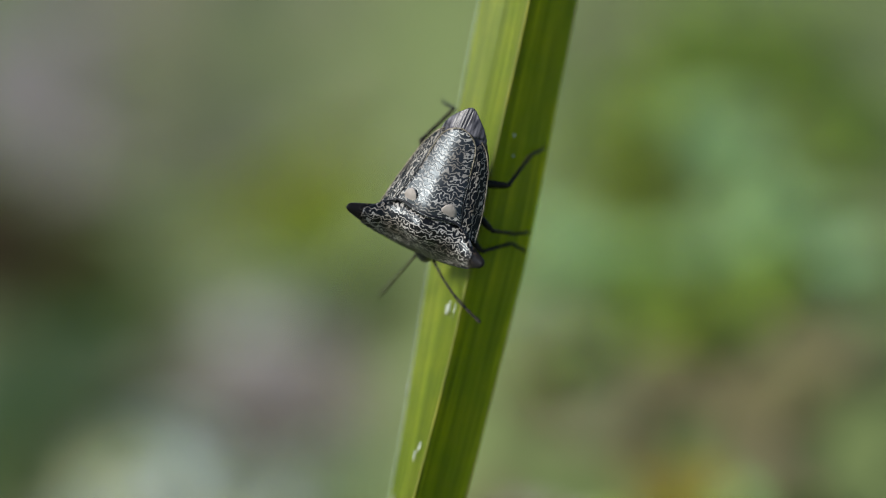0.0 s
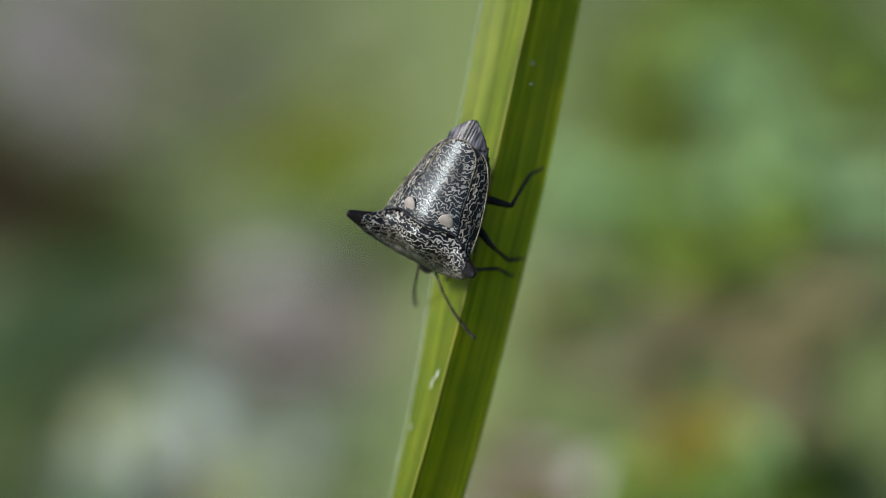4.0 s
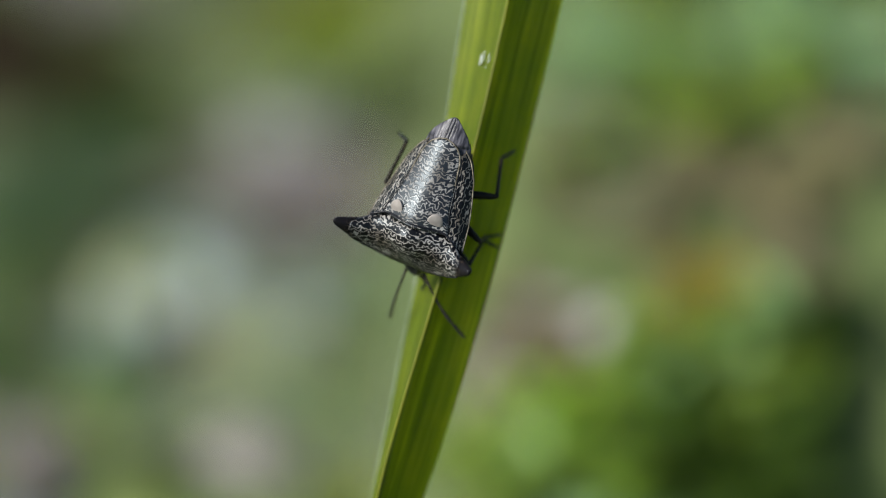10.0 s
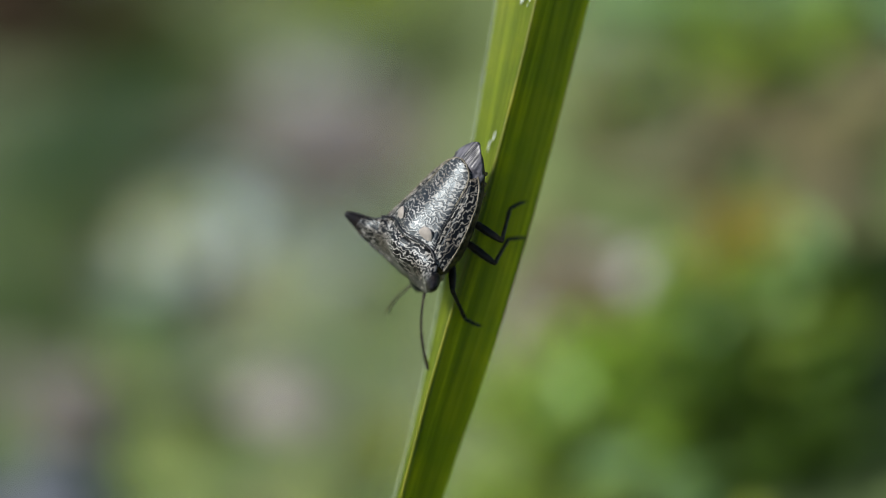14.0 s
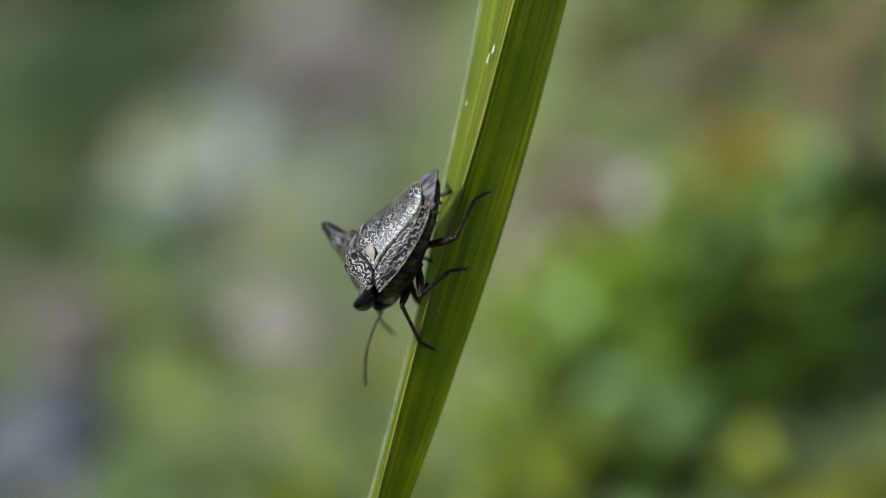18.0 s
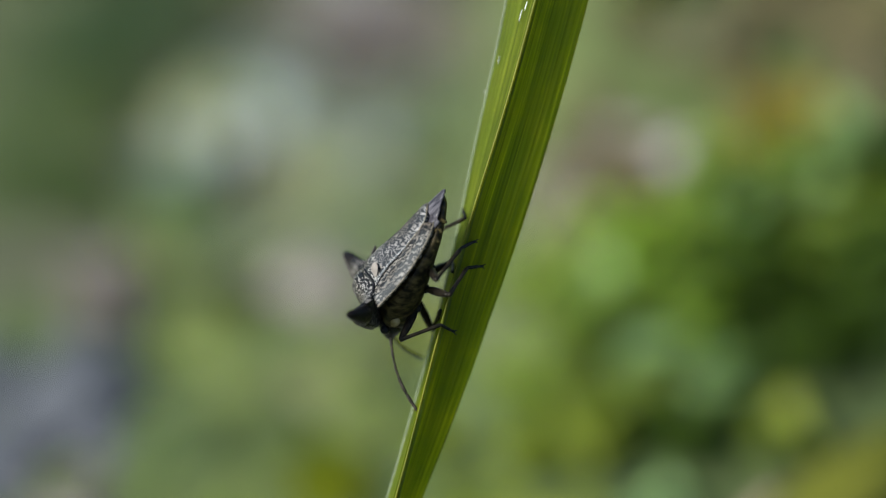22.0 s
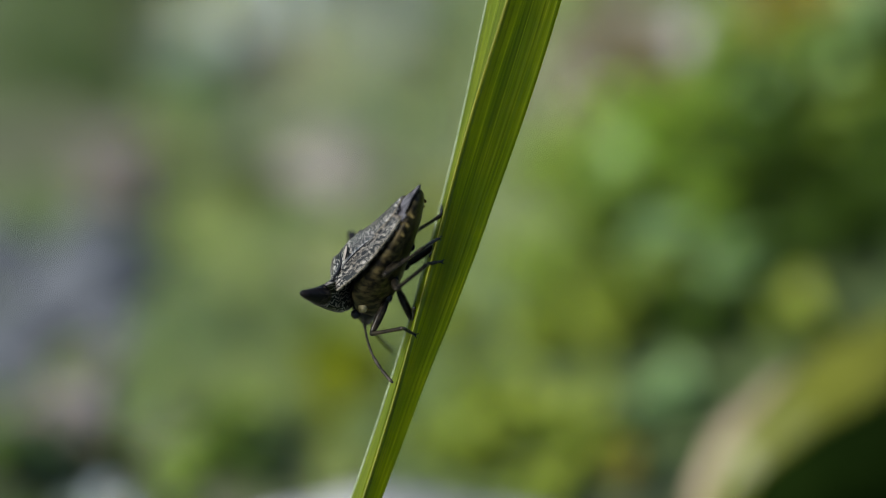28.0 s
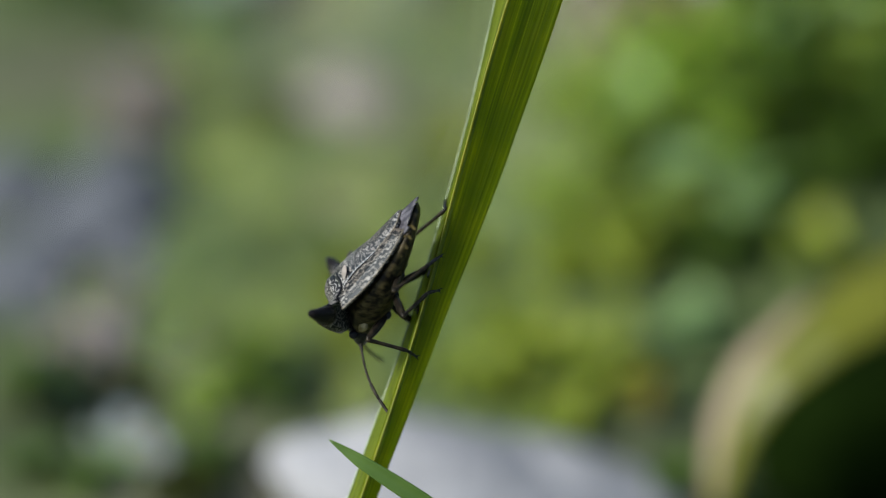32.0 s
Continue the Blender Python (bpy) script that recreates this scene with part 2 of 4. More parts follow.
def ground_material():
    """Litter and soil with mossy patches; the bank is overgrown."""
    m, nt, b = material("forest_floor")
    vec = coords(nt)
    big = noise_of(nt, vec, 22, 3)
    mid = noise_of(nt, vec, 130, 5, 0.6)
    c = ramp(nt, mid, [(0.3, (0.03, 0.03, 0.018)), (0.5, (0.075, 0.074, 0.048)), (0.7, (0.135, 0.13, 0.095))])
    g = ramp(nt, mid, [(0.3, (0.03, 0.055, 0.012)), (0.7, (0.085, 0.12, 0.036))])
    k = ramp(nt, mid, [(0.3, (0.045, 0.068, 0.015)), (0.7, (0.105, 0.138, 0.042))])
    f = ramp(nt, big, [(0.38, (0, 0, 0)), (0.52, (1, 1, 1))])
    xyz = nt.nodes.new("ShaderNodeSeparateXYZ")
    nt.links.new(vec, xyz.inputs[0])
    high = node(nt, "ShaderNodeMapRange", From_Min=0.003, From_Max=0.012)
    nt.links.new(xyz.outputs["Z"], high.inputs["Value"])
    flat = mixed(nt, f.outputs["Color"], c.outputs["Color"], g.outputs["Color"])
    nt.links.new(mixed(nt, high.outputs[0], flat, k.outputs["Color"]), b.inputs["Base Color"])
    b.inputs["Roughness"].default_value = 0.85
    bump(nt, b, mid, 0.8, 0.003)
    return m


GROUND = ground_material()


# ---- mesh helpers ----
def mesh_of(name, verts, faces, mat, flat=False):
    me = bpy.data.meshes.new(name)
    me.from_pydata([tuple(v) for v in verts], [], faces)
    me.materials.append(mat)
    for p in me.polygons:
        p.use_smooth = not flat
    me.update()
    return me


def part(name, me, parent, label="", at=None):
    ob = new(name, me)
    ob.parent = parent
    if at is not None:
        ob.matrix_basis = at
    return tagged(ob, label)


def thing(name, at, label, category, group="", me=None, kind=""):
    ob = new(name, me)
    ob.matrix_basis = at
    return tagged(ob, label, category, group, kind)


def loft(rings, closed_ends=True):
    """Skin over rings of equal count."""
    verts, faces, n = [], [], len(rings[0])
    for r in rings:
        verts += [Vector(p) for p in r]
    for i in range(len(rings) - 1):
        for j in range(n):
            k = (j + 1) % n
            faces.append((i * n + j, i * n + k, (i + 1) * n + k, (i + 1) * n + j))
    if closed_ends:
        faces.append(tuple(range(n))[::-1])
        faces.append(tuple(range((len(rings) - 1) * n, len(rings) * n)))
    return verts, faces


def sheet(top, under, nu, nv):
    """A closed shell: a grid top(a, b) over a grid under(a, b), a and b from 0 to 1."""
    verts, faces = [], []
    for fn in (top, under):
        for i in range(nu + 1):
            for j in range(nv + 1):
                verts.append(Vector(fn(i / nu, j / nv)))
    m = (nu + 1) * (nv + 1)
    at = lambda i, j: i * (nv + 1) + j
    for i in range(nu):
        for j in range(nv):
            q = (at(i, j), at(i + 1, j), at(i + 1, j + 1), at(i, j + 1))
            faces.append(q)
            faces.append(tuple(m + x for x in q[::-1]))
    for i in range(nu):
        faces.append((at(i + 1, 0), at(i, 0), m + at(i, 0), m + at(i + 1, 0)))
        faces.append((at(i, nv), at(i + 1, nv), m + at(i + 1, nv), m + at(i, nv)))
    for j in range(nv):
        faces.append((at(0, j), at(0, j + 1), m + at(0, j + 1), m + at(0, j)))
        faces.append((at(nu, j + 1), at(nu, j), m + at(nu, j), m + at(nu, j + 1)))
    return verts, faces


def scaled(vf, k):
    return [v * k for v in vf[0]], vf[1]


def tube(points, radii, n=8):
    """A round rod through points."""
    rings = []
    for i, p in enumerate(points):
        a, b = Vector(points[max(i - 1, 0)]), Vector(points[min(i + 1, len(points) - 1)])
        q = (b - a).to_track_quat("Y", "Z")
        rings.append([Vector(p) + q @ Vector((math.cos(t) * radii[i], 0, math.sin(t) * radii[i])) for t in (2 * math.pi * j / n for j in range(n))])
    v, f = loft(rings)
    return v, [x[::-1] for x in f]


def ball(radius, squash=(1, 1, 1), rough=0.0, seed=0, level=2):
    bm = bmesh.new()
    bmesh.ops.create_icosphere(bm, subdivisions=level, radius=1)
    for v in bm.verts:
        d = 1 + rough * (noise.noise(v.co * 1.3 + Vector((seed, 0, 0))) + 0.4 * noise.noise(v.co * 3.1 + Vector((0, seed, 0))))
        v.co = Vector((v.co.x * squash[0], v.co.y * squash[1], v.co.z * squash[2])) * radius * d
    verts = [v.co.copy() for v in bm.verts]
    bm.verts.index_update()
    faces = [tuple(v.index for v in f.verts) for f in bm.faces]
    bm.free()
    return verts, faces


# ---- ground ----
# hollows added to the soil to deepen shade there: x, y, radius, depth
HOLLOWS = ((0.0305, 0.272, 0.0095, 0.020), (-0.031, 0.279, 0.004, 0.007), (-0.043, 0.427, 0.010, 0.012))


def ease(x):
    x = min(1, max(0, x))
    return x * x * (3 - 2 * x)


def ground_z(x, y):
    """Flat litter that rises into a low weedy bank behind the blade."""
    dip = sum(d * math.exp(-((x - hx) ** 2 + (y - hy) ** 2) / r ** 2) for hx, hy, r, d in HOLLOWS)
    bank = 0.030 * ease((x + 0.006) / 0.018) * ease((y - 0.285) / 0.050)
    return bank - dip + 0.002 * noise.noise((x * 45, y * 45, 0)) + 0.0015 * noise.noise((x * 140, y * 140, 3)) - 0.001


def build_ground():
    """One sheet, fine in the middle and reaching far out."""
    ticks = sorted({round(s * v, 5) for s in (-1, 1) for v in [i * 0.004 for i in range(45)] + [0.19, 0.21, 0.24, 0.28, 0.33, 0.39, 0.45, 0.6, 0.9, 1.5, 3, 8, 30, 120, 500]})
    n = len(ticks)
    verts = []
    for x in ticks:
        for y in ticks:
            h = ground_z(x, y + 0.38)
            if abs(x) > 0.4 or abs(y) > 0.4:
                h += 0.03 * noise.noise((x * 0.8, y * 0.8, 0))
            verts.append((x, y + 0.38, h))
    faces = [(i * n + j, (i + 1) * n + j, (i + 1) * n + j + 1, i * n + j + 1) for i in range(n - 1) for j in range(n - 1)]
    tagged(new("ground", mesh_of("ground", verts, faces, GROUND)), "brown litter-strewn soil with mossy green patches", "ground", kind="structure")


build_ground()


# ---- the grass blade ----
def build_blade():
    root = thing("tall_grass", Matrix.Translation(plate(-600, 2080, -40)), "tall green folded grass blade with parallel veins and white flecks", "grass")
    inv = root.matrix_basis.inverted()
    steps = [-2600 + i * 22 for i in range(216)]
    cols = 26
    for side in (-1, 1):
        verts, faces, uvs = [], [], []
        for layer in (0, 1):
            for s in steps:
                l, r, e, dl, dr = section(s)
                eu, ew = (l, dl) if side < 0 else (e, dr)
                wide = math.hypot(eu - r, ew)
                nu, nw = -ew / wide * side, (eu - r) / wide * side
                wav = 2.2 * noise.noise((s * 0.004, side * 3.0, 0))
                for j in range(cols + 1):
                    f = j / cols
                    g = 0.02 + 0.98 * f
                    dish = -7 * math.sin(math.pi * f) + wav * f * f
                    vein = 0.9 * math.cos(f * math.pi * 2 * 8.5) + 0.5 * math.cos(f * 61)
                    thick = 7 * (1 - 0.75 * f)
                    o = dish + (vein if layer == 0 else -thick)
                    verts.append(inv @ plate(r + (eu - r) * g + nu * o, s, ew * g + nw * o))
                    uvs.append((f * side * 0.5 + 0.5, s / 300))
        m = len(steps) * (cols + 1)
        at = lambda i, j: i * (cols + 1) + j
        for i in range(len(steps) - 1):
            for j in range(cols):
                q = (at(i, j), at(i + 1, j), at(i + 1, j + 1), at(i, j + 1))
                faces.append(q if side > 0 else q[::-1])
                faces.append(tuple(m + x for x in (q[::-1] if side > 0 else q)))
            for j in (0, cols):
                q = (at(i, j), at(i + 1, j), m + at(i + 1, j), m + at(i, j))
                faces.append(q if (j == 0) == (side < 0) else q[::-1])
        me = mesh_of("lamina", verts, faces, LITSIDE if side < 0 else LAMINA)
        layer = me.uv_layers.new(name="UVMap")
        for loop in me.loops:
            layer.data[loop.index].uv = uvs[loop.vertex_index]
        part("lamina", me, root, "paler half of the fold" if side < 0 else "")
    pts, rad = [], []
    for s in steps:
        l, r, e, dl, dr = section(s)
        pts.append(inv @ plate(r, s, -1.5))
        rad.append(U * (1.2 + 1.5 * min(1, max(0.15, (1500 - s) / 2200))))
    v, f = tube(pts, rad, 8)
    me = mesh_of("midrib", v, f, MIDRIB)
    layer = me.uv_layers.new(name="UVMap")
    for loop in me.loops:
        layer.data[loop.index].uv = (0.2, (loop.vertex_index // 8) * 22 / 300)
    part("midrib", me, root, "pale yellow-green midrib")
    # the left edge's sky highlight, added as a thin pale tube
    pts = [inv @ plate(section(s)[0] - 0.3, s, section(s)[3]) for s in steps]
    v, f = tube(pts, [1.5 * U] * len(pts), 6)
    part("margin", mesh_of("margin", v, f, EDGESHEEN), root, "thin pale leaf margin")
    flecks = ((174, -556, 5, 5), (52, -246, 5, 18), (-7, 16, 4, 20), (57, -250, 1.8, 18), (66, -247, 1.8, 15), (61, -233, 4, 2), (2, 0, 5, 13), (172, -520, 3, 4), (-70, 150, 3, 6), (-17, -110, 1.5, 26), (-45, 95, 2, 12))
    for i, (u, s, a, b) in enumerate(flecks):
        v, f = ball(U, (a * 0.55, b * 0.65, 1.0), 0.5, i * 7.0, 2)
        l, r, e, dl, dr = section(s)
        t = Vector((smooth(s + 40, RIB) - smooth(s - 40, RIB), -80, 0)).normalized()
        tilt = math.degrees(math.atan2(-t.x, -t.y))
        lean = math.degrees(math.atan2(dl, l - r)) + 180 if u < r else math.degrees(math.atan2(dr, e - r))
        at = inv @ Matrix.Translation(plate(u, s, surface(u, s) + 1.0)) @ pose(0, 0, 0, 65) @ pose(0, 0, 0, 0, 0, -tilt) @ pose(0, 0, 0, 0, -lean)
        part("fleck", mesh_of("fleck", v, f, FLECK), root, "dry white fleck", at)
    return root


blade_thing = build_blade()


# ---- the bug: x to its right, y to its head, z to its back ----
# the bug's way, as rows for walk(): seconds, across, down, out, turns in degrees
BUG_ROWS = (
    (0, 20, -426, 110, -87.0, -14.7, 156.2),
    (1, 11, -393, 109, -85.8, -16.0, 155.8),
    (2, 13, -331, 120, -83.5, -12.7, 154.2),
    (3, -6, -321, 106, -84.6, -13.3, 150.3),
    (6, -33, -186, 100, -84.0, -12.8, 146.3),
    (7, -35, -125, 108, -82.4, -12.4, 149.0),
    (8, -41, -56, 112, -85.9, -10.2, 153.0),
    (9, -59, -3, 103, -84.6, -11.4, 155.3),
    (10, -67, 35, 105, -84.5, -10.7, 154.4),
    (11, -98, 102, 90, -83.2, -10.1, 146.8),
    (12, -119, 133, 78, -82.6, -13.9, 139.6),
    (13, -137, 137, 64, -78.3, -12.2, 129.9),
    (14, -145, 159, 65, -76.3, -9.4, 125.7),
    (17, -205, 303, 13, -77.1, -4.3, 111.2),
    (18, -227, 341, 1, -75.7, -7.2, 103.5),
    (19, -238, 373, -6, -75.5, -0.9, 101.9),
    (20, -245, 408, 1, -77.0, -1.9, 104.1),
    (21, -258, 421, -0, -76.3, -3.8, 100.9),
    (22, -268, 453, -14, -75.8, 3.2, 93.3),
    (23, -270, 477, -33, -76.0, -2.1, 80.5),
    (24, -265, 482, -58, -79.2, 3.3, 69.9),
    (25, -277, 497, -63, -78.3, 0.3, 72.3),
    (28, -316, 641, -55, -76.3, 3.1, 73.9),
    (29, -326, 695, -52, -75.1, 4.5, 72.6),
    (30, -339, 715, -44, -74.6, 3.1, 73.6),
    (31, -360, 790, -24, -74.8, 6.4, 84.1),
    (32, -365, 806, -22, -75.7, 8.0, 86.2),
)


def curve_at(x, xs, ys):
    return float(np.interp(x, xs, ys))


def round_x(x):
    return -25 * (1 - math.exp(-(x / 50) ** 2))


def ridge(y):
    """Height of the back's middle line."""
    return curve_at(y, (-165, -127, -100, -60, -20, 0, 14, 35, 55, 75, 95, 112), (-90, -68, -54, -33, -6, 5, 9, 20, 17, 2, -17, -36))


def bug_pronotum():
    def outline(a):
        x = (a * 2 - 1) * 108
        k = abs(x)
        rear = 15 + curve_at(k, (0, 40, 60, 80, 100, 108), (0, 0, 3, 14, 25, 28))
        front = curve_at(k, (0, 30, 45, 60, 80, 100, 108), (111, 110, 108, 103, 93.5, 81.5, 75.5))
        return x, k, rear, front

    def top(a, b):
        x, k, rear, front = outline(a)
        y = rear + (front - rear) * b
        lip = -7 * math.exp(-(b / 0.035) ** 2)
        lift = curve_at(k, (0, 62, 77, 92, 108), (0, 1, 7, 21, 38))
        lift += curve_at(k, (0, 35, 62, 80, 108), (0, 3, 11, 13, 3)) * b
        z = ridge(y) * curve_at(k, (0, 60, 108), (1, 0.55, 0.3)) + round_x(x) + lift
        hump = 5 * math.sin(math.pi * min(1, b * 1.1)) * curve_at(k, (0, 30, 60, 85, 108), (1, 1.1, 2.2, 2.2, 1.0))
        dent = -3.0 * math.exp(-((k - 28) / 12) ** 2 - ((y - 70) / 9) ** 2)
        return x, y, z + hump + dent + lip

    def under(a, b):
        x, k, rear, front = outline(a)
        p = top(a, b)
        return p[0], p[1] + 4 * (0.5 - b), p[2] - 1 - curve_at(k, (0, 60, 90, 108), (44, 20, 11, 14)) * math.sin(math.pi * b) ** 0.6
    return sheet(top, under, 54, 20)


def bug_horn(side):
    spec = ((97, 60.5, 0, 20, 14), (102, 59.5, 4, 19.5, 15), (107, 58.5, 8, 18, 15), (112, 57, 12, 16, 14.5), (117, 55.5, 16, 14, 13), (123, 53.5, 20.5, 11.5, 11.5), (128, 52, 25, 9.5, 10), (132, 50.5, 28, 7.5, 8.5), (135, 49.5, 30.5, 4, 5))
    rings = [[(side * x, yc + ry * math.cos(t), zc + rz * math.sin(t)) for t in (2 * math.pi * j / 14 for j in range(14))] for x, yc, zc, ry, rz in spec]
    v, f = loft(rings)
    return v, [x if side < 0 else x[::-1] for x in f]


SCUT_Y = (-128, -125, -118, -108, -95, -60, -20, 18)
SCUT_W = (4, 14, 25, 33, 38, 44, 52, 64)


def bug_scutellum():
    def top(a, b):
        y = -128 + 146 * b
        x = (a * 2 - 1) * curve_at(y, SCUT_Y, SCUT_W)
        z = ridge(y) + 1.5 + round_x(x) * 0.95 + 1.2 * math.exp(-(x / 20) ** 2)
        return x, y, z - 2.5 * (abs(a * 2 - 1) ** 6)

    def under(a, b):
        p = top(a, b)
        return p[0] * 0.96, p[1], p[2] - 7
    return sheet(top, under, 26, 50)


COR_Y = (-118, -111, -104, -96, -70, -30, 0, 20, 42)
COR_OUT = (30, 38, 46, 52, 66, 78, 86, 90, 94)
COR_Z = (-84, -83, -82, -80, -73, -58, -44, -32, -18)


def bug_corium(side):
    def spot(a, b):
        y1 = -112 + 154 * b
        xo, zo = curve_at(y1, COR_Y, COR_OUT), curve_at(y1, COR_Y, COR_Z)
        y0 = -104 + 124 * b
        xi = curve_at(y0, SCUT_Y, SCUT_W) - 4
        zi = ridge(y0) + round_x(xi) - 2.5
        x, y, z = xi + (xo - xi) * a, y0 + (y1 - y0) * a, zi + (zo - zi) * a
        z += 6 * math.sin(math.pi * a) - 1.5 * math.exp(-((a - 0.38) / 0.04) ** 2) + 1.4 * math.exp(-((a - 0.62) / 0.05) ** 2) + 1.4 * math.exp(-((a - 0.12) / 0.05) ** 2)
        return side * x, y, z

    def under(a, b):
        p = spot(a, b)
        return p[0], p[1], p[2] - 5
    v, f = sheet(spot, under, 26, 46)
    return v, [x if side > 0 else x[::-1] for x in f]


def bug_rim(side):
    pts, rad = [], []
    for i in range(40):
        y = -114 + 156 * i / 39
        pts.append((side * (curve_at(y, COR_Y, COR_OUT) + 0.5), y, curve_at(y, COR_Y, COR_Z) - 0.5))
        rad.append(1.3)
    return tube(pts, rad, 6)


def bug_membrane():
    ys, ws = (-163, -160, -154, -146, -135, -118, -95), (2, 8, 15, 23, 33, 42, 46)

    def top(a, b):
        y = -163 + 71 * b
        x = (a * 2 - 1) * curve_at(y, ys, ws)
        z = ridge(y) - 3.5 - 0.011 * x * x + 0.7 * math.cos(x * 1.1) - (4 if y > -120 else 0)
        return x, y, z

    def under(a, b):
        p = top(a, b)
        return p[0], p[1], p[2] - 2.2
    return sheet(top, under, 40, 24)


def bug_abdomen():
    spec = ((-150, 9, -93, -97), (-140, 23, -90, -103), (-120, 37, -90, -106), (-85, 56, -82, -108), (-45, 68, -66, -107), (-5, 74, -50, -106), (35, 74, -32, -104), (65, 60, -26, -100), (92, 42, -38, -94), (108, 30, -50, -88))
    rings = []
    for y, hw, zt, zb in spec:
        mid = zt * 0.72 + zb * 0.28
        ring = []
        for j in range(28):
            t = 2 * math.pi * j / 28
            cx, cz = math.cos(t), math.sin(t)
            z = mid + (zt - mid) * cz if cz > 0 else mid + (mid - zb) * cz
            ring.append((hw * abs(cx) ** 0.8 * (1 if cx > 0 else -1), y, z))
        rings.append(ring)
    v, f = loft(rings)
    return v, [x[::-1] for x in f]


def bug_head():
    spec = ((92, 36, -63, 29), (102, 36, -61, 29), (110, 32, -61, 26), (118, 25, -62, 20), (127, 16, -63, 14), (134, 10, -65, 9), (138, 4, -66, 4))
    rings = [[(hw * math.cos(t), y, zc + hz * math.sin(t)) for t in (2 * math.pi * j / 18 for j in range(18))] for y, hw, zc, hz in spec]
    v, f = loft(rings)
    return v, [x[::-1] for x in f]


FEMUR, TARSUS = 72, 38
TIBIA = {"hind": 92, "mid": 78, "front": 76}


def bug_femur():
    ys = (0, 6, 20, 40, 58, 66, 72)
    return tube([(0, y, 0) for y in ys], (3.4, 4.8, 7.0, 7.6, 6.2, 5.2, 3.6), 10)


def bug_tibia(length):
    ys = [y * length / 78 for y in (-2, 2, 8, 30, 55, 72, 78)]
    return tube([(0, y, 0) for y in ys], (3.0, 4.6, 3.8, 3.4, 3.4, 4.0, 2.8), 9)


def bug_tarsus():
    v, f = tube([(0, y, z) for y, z in ((-1, 0), (3, 0.5), (13, 0), (14.5, 0), (16, 0.3), (25, 0), (26.5, 0.2), (35, -1.0), (38, -2.5))], (2.3, 3.1, 3.3, 2.4, 3.1, 3.0, 2.3, 2.6, 1.7), 8)
    for sx in (-1, 1):
        v2, f2 = tube([(0, 36, -1), (sx * 3, 40, -1.5), (sx * 4.5, 42, -4.5)], (1.3, 1.0, 0.4), 6)
        f += [tuple(i + len(v) for i in q) for q in f2]
        v = v + v2
    return v, f


ANT_LEN = 142


def antenna_pieces():
    """The five joints of an antenna, along y, bowed a little."""
    cuts = (0, 14, 43, 71, 106, 142)
    bow = lambda y: 11 * math.sin(math.pi * y / ANT_LEN)
    out = []
    for i in range(5):
        a, b = cuts[i], cuts[i + 1]
        r = (3.0, 2.3, 2.3, 2.9, 3.0)[i]
        ys = [a + (b - a) * j / 8 for j in range(9)]
        rr = [r * (0.65 if j in (0, 8) else 1.0) for j in range(9)]
        out.append(tube([(0, y, bow(y)) for y in ys], rr, 8))
    return out


COXA = {"hind": (30, -24, -101), "mid": (31, 16, -101), "front": (25, 58, -97)}


